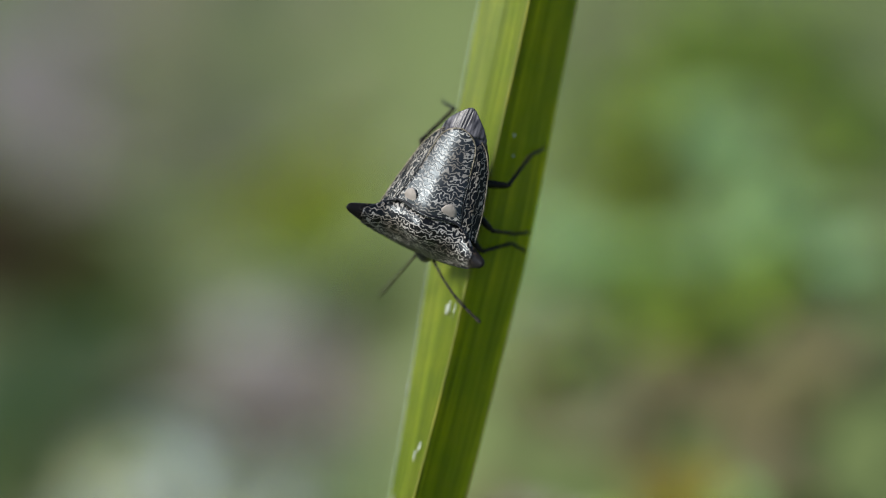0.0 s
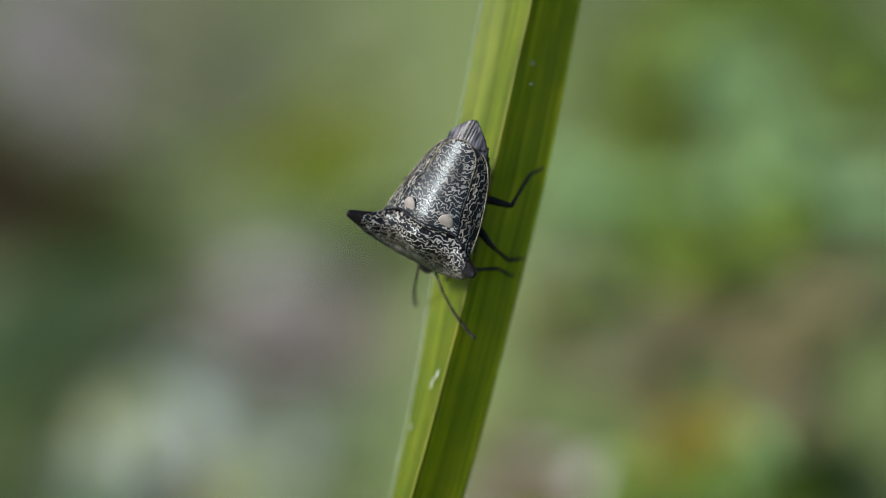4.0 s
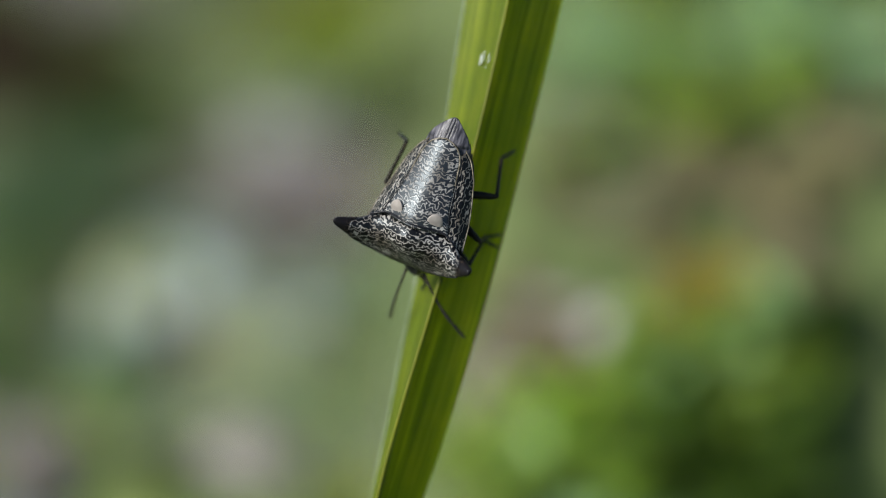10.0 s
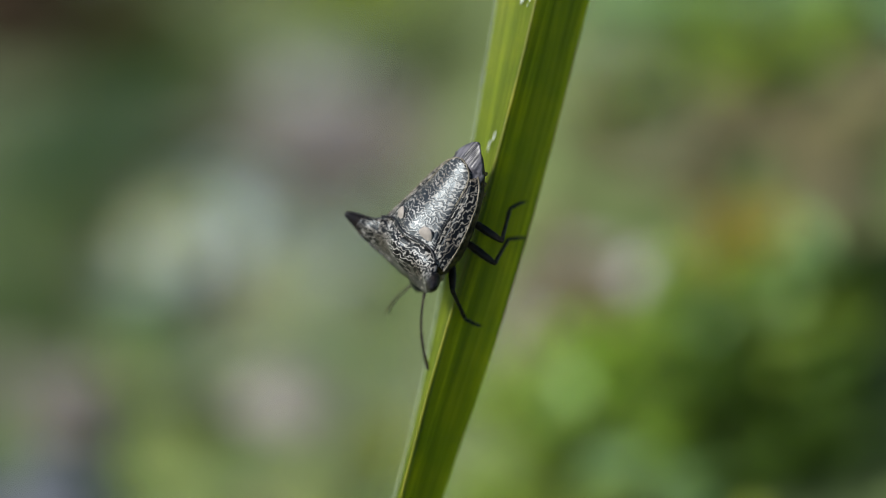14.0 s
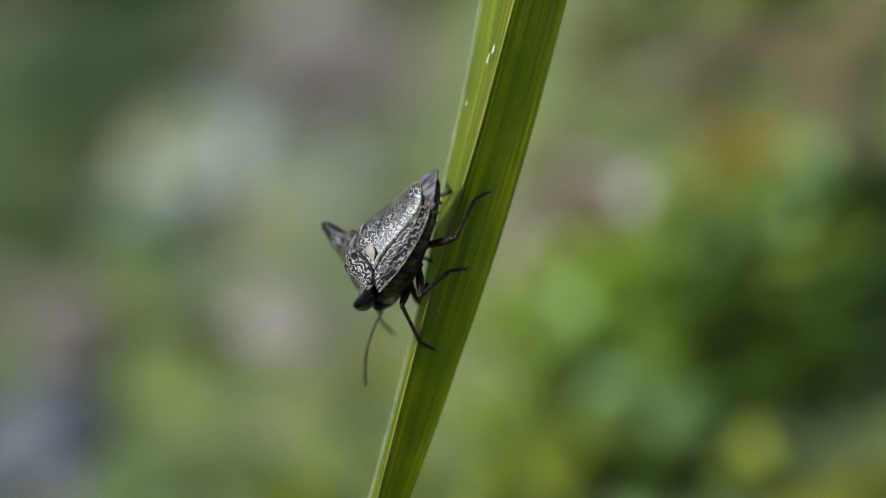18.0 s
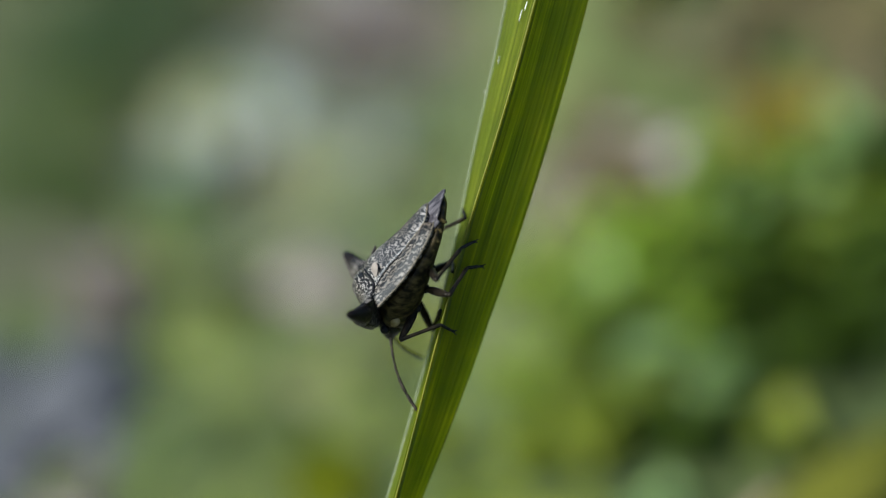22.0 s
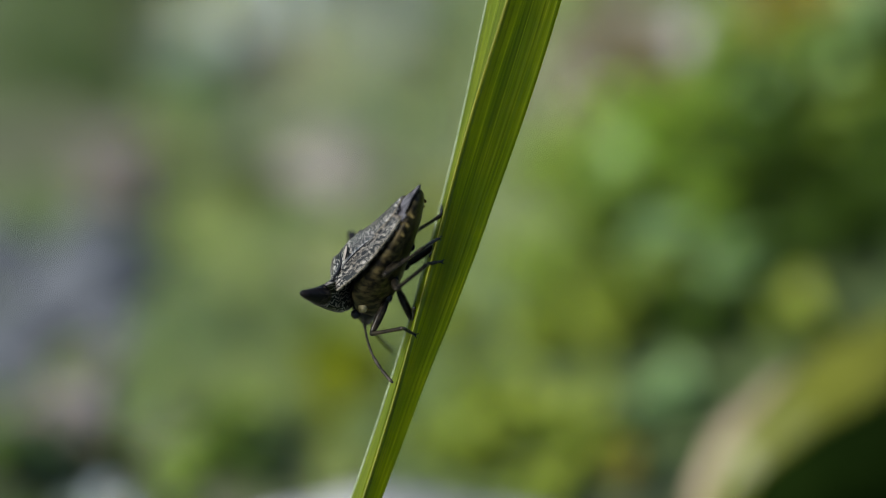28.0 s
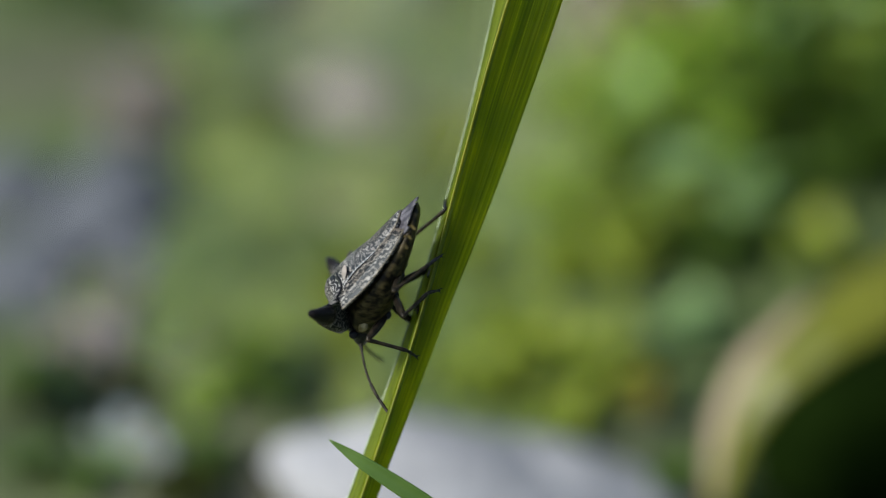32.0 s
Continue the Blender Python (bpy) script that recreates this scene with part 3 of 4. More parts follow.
def build_bug():
    root = thing("shield_bug", Matrix(), "black horned shield bug with silvery lines walking down a grass blade", "insect")

    def add(name, vf, mat, parent=root, label="", at=None):
        v, f = scaled(vf, U)
        return part(name, mesh_of(name, v, f, mat), parent, label, at)

    pro = add("pronotum", bug_pronotum(), PRONOTUM)
    for side in (-1, 1):
        add("horn", bug_horn(side), HORN, pro, "glossy black horn tip")
    scut = add("scutellum", bug_scutellum(), SCUTELLUM)
    for side in (-1, 1):
        z = ridge(-1) + 1.5 + round_x(38) * 0.95
        add("spot", ball(1, (15, 15.5, 1.6), 0.15, side), CREAM, scut, "cream callus spot", pose(side * 38 * U, -1 * U, (z + 0.6) * U, 0, side * 20, 0))
    for side in (-1, 1):
        line = [(side * (curve_at(y, SCUT_Y, SCUT_W) + 1.0), y) for y in range(-104, 18, 6)]
        add("seam", tube([(x, y, ridge(y) + round_x(x) * 0.95 - 2.2) for x, y in line], [1.6] * len(line), 6), BLACK, scut, "black seam beside the wing")
    line = [(x, 15 + curve_at(abs(x), (0, 40, 60, 80, 100, 108), (0, 0, 3, 14, 25, 28)) - 2.0) for x in range(-84, 85, 6)]
    add("seam", tube([(x, y, ridge(y) + round_x(x) * 0.95 + 1.2) for x, y in line], [2.3] * len(line), 6), BLACK, pro, "black seam behind the pronotum")
    pts = [(curve_at(y, SCUT_Y, SCUT_W) * 0.99, y) for y in (-60, -80, -95, -108, -118, -125)]
    edge = [(x, y) for x, y in pts] + [(0, -129)] + [(-x, y) for x, y in pts[::-1]]
    add("scutellum_rim", tube([(x, y, ridge(y) - 1 + round_x(x) * 0.95) for x, y in edge], [1.0] + [1.5] * (len(edge) - 2) + [1.0], 6), RIM, scut, "pale curved rim")
    for side in (-1, 1):
        cor = add("corium", bug_corium(side), CORIUM)
        add("margin", bug_rim(side), RIM, cor, "pale outer margin")
    add("membrane", bug_membrane(), MEMBRANE, root, "smoky grey ribbed wing membrane")
    add("abdomen", bug_abdomen(), BELLY, root, "dark underside mottled with ochre")
    head = add("head", bug_head(), BLACK)
    for side in (-1, 1):
        add("eye", ball(9, (0.9, 1, 1), 0.0, 0), BLACK, head, "", pose(side * 33 * U, 108 * U, -50 * U))
        add("collar_patch", ball(1, (5, 12, 9), 0.25, side + 3), OCHRE, root, "pale ochre patch behind the head", pose(side * 47 * U, 84 * U, -62 * U, 0, 0, side * 25))
        for i in range(8):
            y = -118 + 16 * i
            x = curve_at(y, (-140, -120, -85, -45, -5), (23, 37, 56, 68, 74)) * 0.95
            z = curve_at(y, (-140, -120, -85, -45, -5), (-94, -95, -90, -78, -67)) - 3
            add("ochre_band", ball(1, (0.9, 4.2, 8.5), 0.5, i + side), BANDS, root, "ochre mark on the dark flank", pose(side * x * U, y * U, z * U, 0, side * 14, side * -15))
    legs = {}
    meshes = {}
    for nm, vf, mat in (("femur", bug_femur(), LEG), ("tarsus", bug_tarsus(), BLACK)):
        v, f = scaled(vf, U)
        meshes[nm] = mesh_of(nm, v, f, mat)
    for key in COXA:
        v, f = scaled(bug_tibia(TIBIA[key]), U)
        meshes["tibia"] = mesh_of("tibia", v, f, LEG)
        for side in (-1, 1):
            legs[key, side] = [part(nm, meshes[nm], root) for nm in ("femur", "tibia", "tarsus")]
            add("coxa", ball(8, (1, 1.1, 1), 0.1, 0), BLACK, root, "", pose(side * COXA[key][0] * U, COXA[key][1] * U, COXA[key][2] * U))
    antennae = {}
    for side in (-1, 1):
        pieces = antenna_pieces()
        v, f = scaled(pieces[0], U)
        base = part("antenna", mesh_of("antenna", v, f, ANTENNA), root)
        for p in pieces[1:]:
            v, f = scaled(p, U)
            part("antenna_joint", mesh_of("antenna_joint", v, f, ANTENNA), base)
        antennae[side] = base
    return root, legs, antennae


bug, LEGS, ANTENNAE = build_bug()

# footholds on the blade: seconds, across, down
NEAR_HIND = (
    (0, 231, -537), (1, 230, -541), (2, 210, -417), (3, 211, -422), (6, 180, -310), (7, 154, -193),
    (8, 152, -191), (9, 117, -85), (10, 116, -85), (11, 81, 38), (12, 82, 41), (13, 83, 34),
    (14, 58, 114), (17, -3, 250), (18, -3, 250), (19, -51, 340), (20, -49, 345), (21, -53, 342),
    (22, -82, 413), (23, -75, 412), (24, -109, 444), (25, -115, 476), (28, -154, 622), (29, -156, 624),
    (30, -170, 715), (31, -177, 718), (32, -191, 783),
)
NEAR_MID = (
    (0, 204, -384), (1, 204, -383), (2, 204, -386), (3, 174, -259), (6, 145, -144), (7, 145, -143),
    (8, 123, -57), (9, 123, -57), (10, 91, 67), (11, 92, 63), (12, 57, 189), (13, 56, 182),
    (14, 58, 180), (17, 6, 297), (18, -43, 388), (19, -41, 389), (20, -64, 456), (21, -67, 454),
    (22, -69, 459), (23, -110, 558), (24, -104, 538), (25, -109, 537), (28, -149, 665), (29, -185, 781),
    (30, -180, 762), (31, -201, 870), (32, -194, 847),
)
NEAR_FRONT = (
    (0, 197, -348), (1, 158, -225), (2, 163, -218), (3, 157, -222), (6, 120, -113), (7, 115, -27),
    (8, 116, -29), (9, 82, 99), (10, 84, 92), (11, 53, 205), (12, 55, 197), (13, 3, 293),
    (14, -21, 341), (17, -42, 418), (18, -101, 533), (19, -99, 521), (20, -92, 518), (21, -122, 582),
    (22, -119, 578), (23, -169, 675), (24, -155, 653), (25, -176, 705), (28, -195, 797), (29, -224, 891),
    (30, -219, 879), (31, -243, 956), (32, -233, 968),
)
# where the tips of the feelers point: seconds, across, down
FEELER_LEFT = (
    (0, 132, -193), (1, 111, -153), (2, 118, -92), (3, 95, -78), (6, 64, 49), (7, 59, 93),
    (8, 66, 186), (9, 58, 219), (10, 34, 272), (11, 4, 310), (12, -47, 376), (13, -96, 403),
    (14, -115, 431), (17, -156, 573), (18, -228, 609), (19, -138, 626), (20, -206, 659), (21, -190, 655),
    (22, -186, 714), (23, -201, 739), (24, -242, 748), (25, -282, 758), (28, -229, 892), (29, -270, 957),
    (30, -324, 991), (31, -246, 1023), (32, -285, 1057),
)
FEELER_RIGHT = (
    (0, -69, -273), (1, -18, -223), (2, -21, -159), (3, -28, -161), (6, -56, -24), (7, -117, 54),
    (8, -65, 111), (9, -83, 164), (10, -112, 216), (11, -105, 263), (12, -134, 291), (13, -230, 285),
    (14, -191, 320), (17, -246, 462), (18, -175, 511), (19, -198, 569), (20, -264, 572), (21, -194, 605),
    (22, -179, 632), (23, -194, 701), (24, -207, 671), (25, -208, 685), (28, -241, 842), (29, -260, 894),
    (30, -258, 907), (31, -269, 988), (32, -299, 992),
)


def hermite(rows, t):
    """Smooth value at t of rows of (seconds, numbers)."""
    ts = [r[0] for r in rows]
    i = max(0, min(len(rows) - 2, int(np.searchsorted(ts, t, side="right")) - 1))
    v = [np.array(r[1:], float) for r in rows]

    def slope(j):
        a, b = max(j - 1, 0), min(j + 1, len(rows) - 1)
        return (v[b] - v[a]) / (ts[b] - ts[a])
    h = ts[i + 1] - ts[i]
    x = min(1, max(0, (t - ts[i]) / h))
    return (2 * x ** 3 - 3 * x * x + 1) * v[i] + (x ** 3 - 2 * x * x + x) * h * slope(i) + (3 * x * x - 2 * x ** 3) * v[i + 1] + (x ** 3 - x * x) * h * slope(i + 1)


def bug_pose(t):
    u, s, w, rx, ry, rz = hermite(BUG_ROWS, t)
    p = plate(u, s, w)
    return pose(p.x, p.y, p.z, rx, ry, rz)


def on_blade(u, s, lift=0.0):
    return plate(u, s, surface(u, s) + 3 + lift)


def foot_at(holds, t):
    """Planted on the blade, with quick steps in between."""
    i = 0
    while i < len(holds) - 2 and t >= holds[i + 1][0]:
        i += 1
    (t0, u0, s0), (t1, u1, s1) = holds[i], holds[i + 1]
    span = t1 - t0
    x = min(1, max(0, (t - t0) / span))
    n = 1 if span < 1.5 else 2
    far = math.hypot(u1 - u0, s1 - s0)
    if far < 25:
        return on_blade(u0 + (u1 - u0) * x, s0 + (s1 - s0) * x)
    k = min(n - 1, int(x * n))
    y = min(1, max(0, (x * n - k - 0.3) / 0.45))
    y = y * y * (3 - 2 * y)
    q = (k + y) / n
    return on_blade(u0 + (u1 - u0) * q, s0 + (s1 - s0) * q, 16 * math.sin(math.pi * y))


def far_foot(key, t):
    """The hidden legs walk along the other face of the fold, out of step with the near ones."""
    ahead, phase = {"hind": (-112, 0.35), "mid": (15, 0.85), "front": (82, 0.35)}[key]
    step = 1.5
    n = math.floor(t / step + phase)
    x = t / step + phase - n
    y = min(1, max(0, (x - 0.6) / 0.4))
    y = y * y * (3 - 2 * y)

    def hold(m):
        tt = min(32, max(0, (m - phase + 0.5) * step))
        s = hermite(BUG_ROWS, tt)[1] + ahead
        l, r, e, dl, dr = section(s)
        return l + (r - l) * (0.02 if key == "hind" else 0.3), s
    (ua, sa), (ub, sb) = hold(n), hold(n + 1)
    u, s = ua + (ub - ua) * y, sa + (sb - sa) * y
    if key == "hind":
        # twice lifted out beside the wings
        k = max(math.exp(-((t - 3) / 1.0) ** 2), math.exp(-((t - 10) / 0.9) ** 2))
        b, st = hermite(BUG_ROWS, t)[0:2]
        air = plate(b - 30, st - 152, surface(u, s) + 40)
        early = plate(b + 22, st - 196, surface(u, s) + 10)
        return on_blade(u - 10 * math.sin(math.pi * y), s).lerp(air, k).lerp(early, math.exp(-(t / 0.6) ** 2))
    return on_blade(u - 10 * math.sin(math.pi * y), s)


def bone(a, b, hint):
    """Pose with y from a to b and z near hint."""
    y = (b - a).normalized()
    x = y.cross(hint).normalized()
    z = x.cross(y)
    m = Matrix((x, y, z)).transposed().to_4x4()
    m.translation = a * U
    return m


def leg_poses(key, side, t):
    inv = bug_pose(t).inverted()
    world_foot = foot_at({"hind": NEAR_HIND, "mid": NEAR_MID, "front": NEAR_FRONT}[key], t) if side < 0 else far_foot(key, t)
    foot = (inv @ world_foot) / U
    c = Vector((side * COXA[key][0], COXA[key][1], COXA[key][2]))
    outward = Vector({"hind": (side, 0.3, 0.35), "mid": (side, 0.35, 0.3), "front": (side * 0.7, 1.0, -0.1)}[key])
    if key == "front" and side < 0:
        outward = inv.to_3x3() @ (-AY + 0.8 * AZ)
    out_n = (inv.to_3x3() @ AZ).normalized()
    _, r, e, dl, dr = section((ORIGIN - world_foot).dot(AY) / U)
    l = section((ORIGIN - world_foot).dot(AY) / U)[0]
    across = (AX * (e - r) + AZ * dr if side < 0 else AX * (l - r) + AZ * dl).normalized()
    toe = (across + AY * {"hind": 0.45, "mid": 0.1, "front": -0.45}[key]).normalized()
    ankle = foot - (inv.to_3x3() @ toe) * (TARSUS / U) * U + out_n * 7
    d = ankle - c
    tibia = TIBIA[key]
    reach = FEMUR + tibia - 2
    if d.length > reach:
        d = d.normalized() * reach
        ankle = c + d
    if d.length < 30:
        d = d.normalized() * 30
        ankle = c + d
    dist = d.length
    dn = d / dist
    along = (FEMUR ** 2 - tibia ** 2 + dist ** 2) / (2 * dist)
    high = math.sqrt(max(1, FEMUR ** 2 - along ** 2))
    side_dir = (outward - dn * outward.dot(dn)).normalized()
    knee = c + dn * along + side_dir * high
    up = Vector((0, 0, 1))
    toe = foot - ankle
    if toe.length < 1:
        toe = dn
    return bone(c, knee, up), bone(knee, ankle, up), bone(ankle, ankle + toe, up)


def feeler_pose(side, t):
    m = bug_pose(t)
    inv = m.inverted()
    base = Vector((side * 16, 128, -66))
    b = m @ (base * U) - ORIGIN
    bu, bs, bw = b.dot(AX) / U, -b.dot(AY) / U, b.dot(AZ) / U
    u, s = hermite(FEELER_LEFT if side < 0 else FEELER_RIGHT, t)
    flat = math.hypot(u - bu, s - bs)
    k = min(1, (ANT_LEN - 4) / flat)
    w = bw - math.sqrt(max(0, ANT_LEN ** 2 - (flat * k) ** 2))
    l, r, e = section(s)[0:3]
    if l < u < e:
        w = max(w, surface(u, s) + 14)
        if bu < r < u:
            # clear of the rib on the way
            f = max(0.35, (r - bu) / (u - bu))
            w = max(w, min(20, (5 - (1 - f) * bw) / f))
    tip = (inv @ plate(bu + (u - bu) * k, bs + (s - bs) * k, w)) / U
    return bone(base, tip, Vector((0, 0.3, 1)))


# ---- the floor behind ----
def leaf_mesh(name, length, width, mat, fold=0.25, droop=0.3, teeth=0.0, seed=0, arch=0.0):
    def top(a, b):
        y = b
        hw = width * math.sin(math.pi * min(1, 0.04 + 0.96 * b) ** 0.8) ** 0.75 * (1 + teeth * math.sin(b * 40)) + 0.0002
        x = (a * 2 - 1) * hw
        z = fold * abs(x) - droop * length * y * y + arch * length * math.sin(math.pi * y) + 0.08 * length * noise.noise((x / width, y * 3, seed))
        return x, y * length, z

    def under(a, b):
        p = top(a, b)
        return p[0], p[1], p[2] - 0.00025
    v, f = sheet(top, under, 8, 14)
    return mesh_of(name, v, f, mat)


# where each kind of growth and litter lies: x, y, radius
YELLOW_MOSS_AT = (
    (-0.0030, 0.4254, 0.0049), (-0.0059, 0.4507, 0.0058), (-0.0082, 0.4389, 0.0082), (-0.0081, 0.4381, 0.0069), (-0.0142, 0.4314, 0.0056),
    (-0.0117, 0.2935, 0.0036), (-0.0136, 0.2885, 0.0031), (-0.0122, 0.2976, 0.0028), (-0.0136, 0.2917, 0.0041), (-0.0041, 0.3227, 0.0029),
)
GREEN_MOSS_AT = (
    (-0.0258, 0.4064, 0.0053), (-0.0327, 0.3953, 0.0075), (-0.0392, 0.3905, 0.0075), (-0.0413, 0.3706, 0.0060), (-0.0392, 0.3660, 0.0065),
    (-0.0337, 0.3795, 0.0050), (-0.0378, 0.3501, 0.0047), (-0.0360, 0.3460, 0.0042), (-0.0355, 0.2826, 0.0036), (-0.0432, 0.3543, 0.0048),
)
GREY_LICHEN_AT = (
    (-0.0098, 0.3414, 0.0041), (-0.0137, 0.3139, 0.0024), (-0.0092, 0.3223, 0.0029), (-0.0180, 0.3410, 0.0041), (-0.0116, 0.3333, 0.0040),
    (-0.0216, 0.3331, 0.0040), (-0.0098, 0.3454, 0.0041), (-0.0146, 0.3362, 0.0035), (-0.0102, 0.3175, 0.0029), (-0.0148, 0.4123, 0.0060),
    (-0.0212, 0.3740, 0.0061), (-0.0245, 0.3655, 0.0060), (-0.0182, 0.3693, 0.0049), (-0.0223, 0.3648, 0.0054), (-0.0267, 0.3572, 0.0048),
    (-0.0152, 0.3611, 0.0048), (-0.0107, 0.3524, 0.0042), (-0.0092, 0.3477, 0.0047), (-0.0147, 0.3548, 0.0042), (-0.0046, 0.3709, 0.0044),
    (-0.0087, 0.3596, 0.0043), (-0.0137, 0.3516, 0.0042), (-0.0093, 0.3421, 0.0031), (-0.0057, 0.3325, 0.0035),
)
PALE_MOSS_AT = (
    (-0.0263, 0.2893, 0.0032), (-0.0211, 0.2929, 0.0032), (-0.0163, 0.2877, 0.0027), (-0.0111, 0.2914, 0.0027), (-0.0255, 0.3011, 0.0033),
    (-0.0154, 0.2884, 0.0025), (-0.0115, 0.2813, 0.0022), (-0.0083, 0.3384, 0.0036), (-0.0161, 0.3181, 0.0039), (-0.0276, 0.3454, 0.0041),
    (-0.0234, 0.3268, 0.0035), (-0.0290, 0.3354, 0.0035), (-0.0170, 0.3219, 0.0039), (-0.0110, 0.3198, 0.0039), (-0.0196, 0.3167, 0.0034),
    (-0.0109, 0.3141, 0.0029), (-0.0232, 0.3198, 0.0034), (-0.0198, 0.3091, 0.0028), (-0.0244, 0.3026, 0.0037), (-0.0249, 0.3009, 0.0039),
    (-0.0260, 0.2973, 0.0037), (-0.0264, 0.2987, 0.0032), (-0.0222, 0.2970, 0.0028), (-0.0091, 0.3055, 0.0033), (-0.0201, 0.3078, 0.0033),
    (-0.0171, 0.3031, 0.0028), (-0.0171, 0.2935, 0.0027), (-0.0100, 0.2876, 0.0027), (-0.0330, 0.2949, 0.0023), (-0.0238, 0.3193, 0.0034),
    (-0.0266, 0.2955, 0.0034), (-0.0239, 0.2899, 0.0027),
)
DARK_MOSS_AT = (
    (-0.0374, 0.4110, 0.0060), (-0.0326, 0.4184, 0.0055), (-0.0274, 0.4125, 0.0048), (-0.0238, 0.2648, 0.0021), (0.0036, 0.3773, 0.0033),
    (-0.0055, 0.3522, 0.0031), (-0.0224, 0.3263, 0.0040), (-0.0217, 0.3216, 0.0037), (-0.0327, 0.4200, 0.0061), (-0.0256, 0.3824, 0.0034),
)
MAUVE_LITTER_AT = (
    (-0.0431, 0.4801, 0.0103), (-0.0346, 0.4959, 0.0084), (-0.0120, 0.3966, 0.0058), (-0.0095, 0.3907, 0.0057), (-0.0126, 0.3824, 0.0051),
    (-0.0110, 0.3890, 0.0051), (-0.0058, 0.3793, 0.0039), (-0.0317, 0.3316, 0.0040), (-0.0326, 0.3237, 0.0034), (-0.0322, 0.2952, 0.0032),
    (-0.0335, 0.2858, 0.0027), (-0.0421, 0.4609, 0.0086), (-0.0328, 0.4501, 0.0065),
)
BEIGE_LITTER_AT = (
    (-0.0251, 0.4879, 0.0076), (-0.0063, 0.4819, 0.0082), (0.0007, 0.4357, 0.0056), (0.0236, 0.4132, 0.0053), (-0.0237, 0.4484, 0.0071),
    (-0.0191, 0.4156, 0.0054), (0.0156, 0.3324, 0.0044), (0.0182, 0.3250, 0.0038),
)
BROWN_LITTER_AT = (
    (0.0120, 0.3149, 0.0021), (0.0083, 0.3166, 0.0021), (0.0114, 0.3127, 0.0019), (0.0077, 0.3138, 0.0019), (0.0396, 0.3307, 0.0039),
    (0.0341, 0.3208, 0.0043), (0.0143, 0.3263, 0.0033), (0.0249, 0.3290, 0.0034), (0.0208, 0.3228, 0.0028), (0.0212, 0.3248, 0.0029),
    (0.0284, 0.3258, 0.0029), (0.0085, 0.3184, 0.0028), (0.0101, 0.3145, 0.0028), (0.0064, 0.3169, 0.0024), (0.0138, 0.3137, 0.0021),
    (0.0306, 0.3228, 0.0029),
)
TAN_LITTER_AT = (
    (0.0345, 0.3292, 0.0039), (0.0357, 0.3279, 0.0034), (0.0304, 0.3246, 0.0029),
)
CLOD_AT = (
    (0.0214, 0.2674, 0.0025), (0.0251, 0.2734, 0.0026), (0.0272, 0.2669, 0.0025), (0.0187, 0.2651, 0.0021), (0.0281, 0.2802, 0.0020),
    (0.0278, 0.2771, 0.0022), (-0.0405, 0.4262, 0.0105), (-0.0446, 0.4247, 0.0092), (-0.0488, 0.4363, 0.0095), (-0.0347, 0.4310, 0.0075),
    (-0.0005, 0.3907, 0.0048), (-0.0293, 0.2796, 0.0024), (-0.0288, 0.2832, 0.0018), (-0.0254, 0.2890, 0.0020), (-0.0456, 0.4114, 0.0048),
)
GREEN_WEED_AT = (
    (-0.0224, 0.2810, 0.0024), (-0.0183, 0.2795, 0.0022), (-0.0196, 0.2839, 0.0027), (-0.0207, 0.2815, 0.0024), (-0.0234, 0.2771, 0.0022),
    (0.0324, 0.4050, 0.0063), (0.0404, 0.3985, 0.0057), (0.0443, 0.3800, 0.0054), (0.0275, 0.3905, 0.0050), (0.0231, 0.3408, 0.0040),
    (0.0167, 0.3292, 0.0034), (0.0257, 0.3153, 0.0038), (0.0230, 0.3402, 0.0044), (0.0330, 0.3426, 0.0045), (0.0077, 0.3097, 0.0033),
    (0.0068, 0.3053, 0.0032), (0.0333, 0.3111, 0.0037), (0.0099, 0.3047, 0.0032), (0.0319, 0.3120, 0.0037), (0.0084, 0.3026, 0.0028),
    (0.0038, 0.3016, 0.0032), (0.0033, 0.3112, 0.0028), (0.0186, 0.3126, 0.0037), (0.0281, 0.3091, 0.0033), (0.0088, 0.3028, 0.0028),
    (0.0080, 0.3030, 0.0028), (0.0237, 0.3074, 0.0028),
)
YELLOW_WEED_AT = (
    (0.0044, 0.2744, 0.0026), (0.0080, 0.2848, 0.0027), (-0.0008, 0.2793, 0.0026), (0.0069, 0.2795, 0.0026), (0.0266, 0.3309, 0.0039),
    (0.0222, 0.3701, 0.0048), (0.0244, 0.3830, 0.0044), (0.0209, 0.3692, 0.0042), (0.0235, 0.3580, 0.0036), (0.0110, 0.2963, 0.0041),
    (0.0051, 0.2975, 0.0032), (0.0061, 0.2943, 0.0036), (-0.0002, 0.2901, 0.0032), (-0.0000, 0.2881, 0.0036), (-0.0031, 0.2828, 0.0031),
    (0.0044, 0.2814, 0.0031), (0.0243, 0.2947, 0.0032), (0.0035, 0.2960, 0.0027), (-0.0031, 0.2991, 0.0028), (0.0019, 0.3037, 0.0028),
    (0.0030, 0.2834, 0.0031), (0.0096, 0.2792, 0.0026),
)
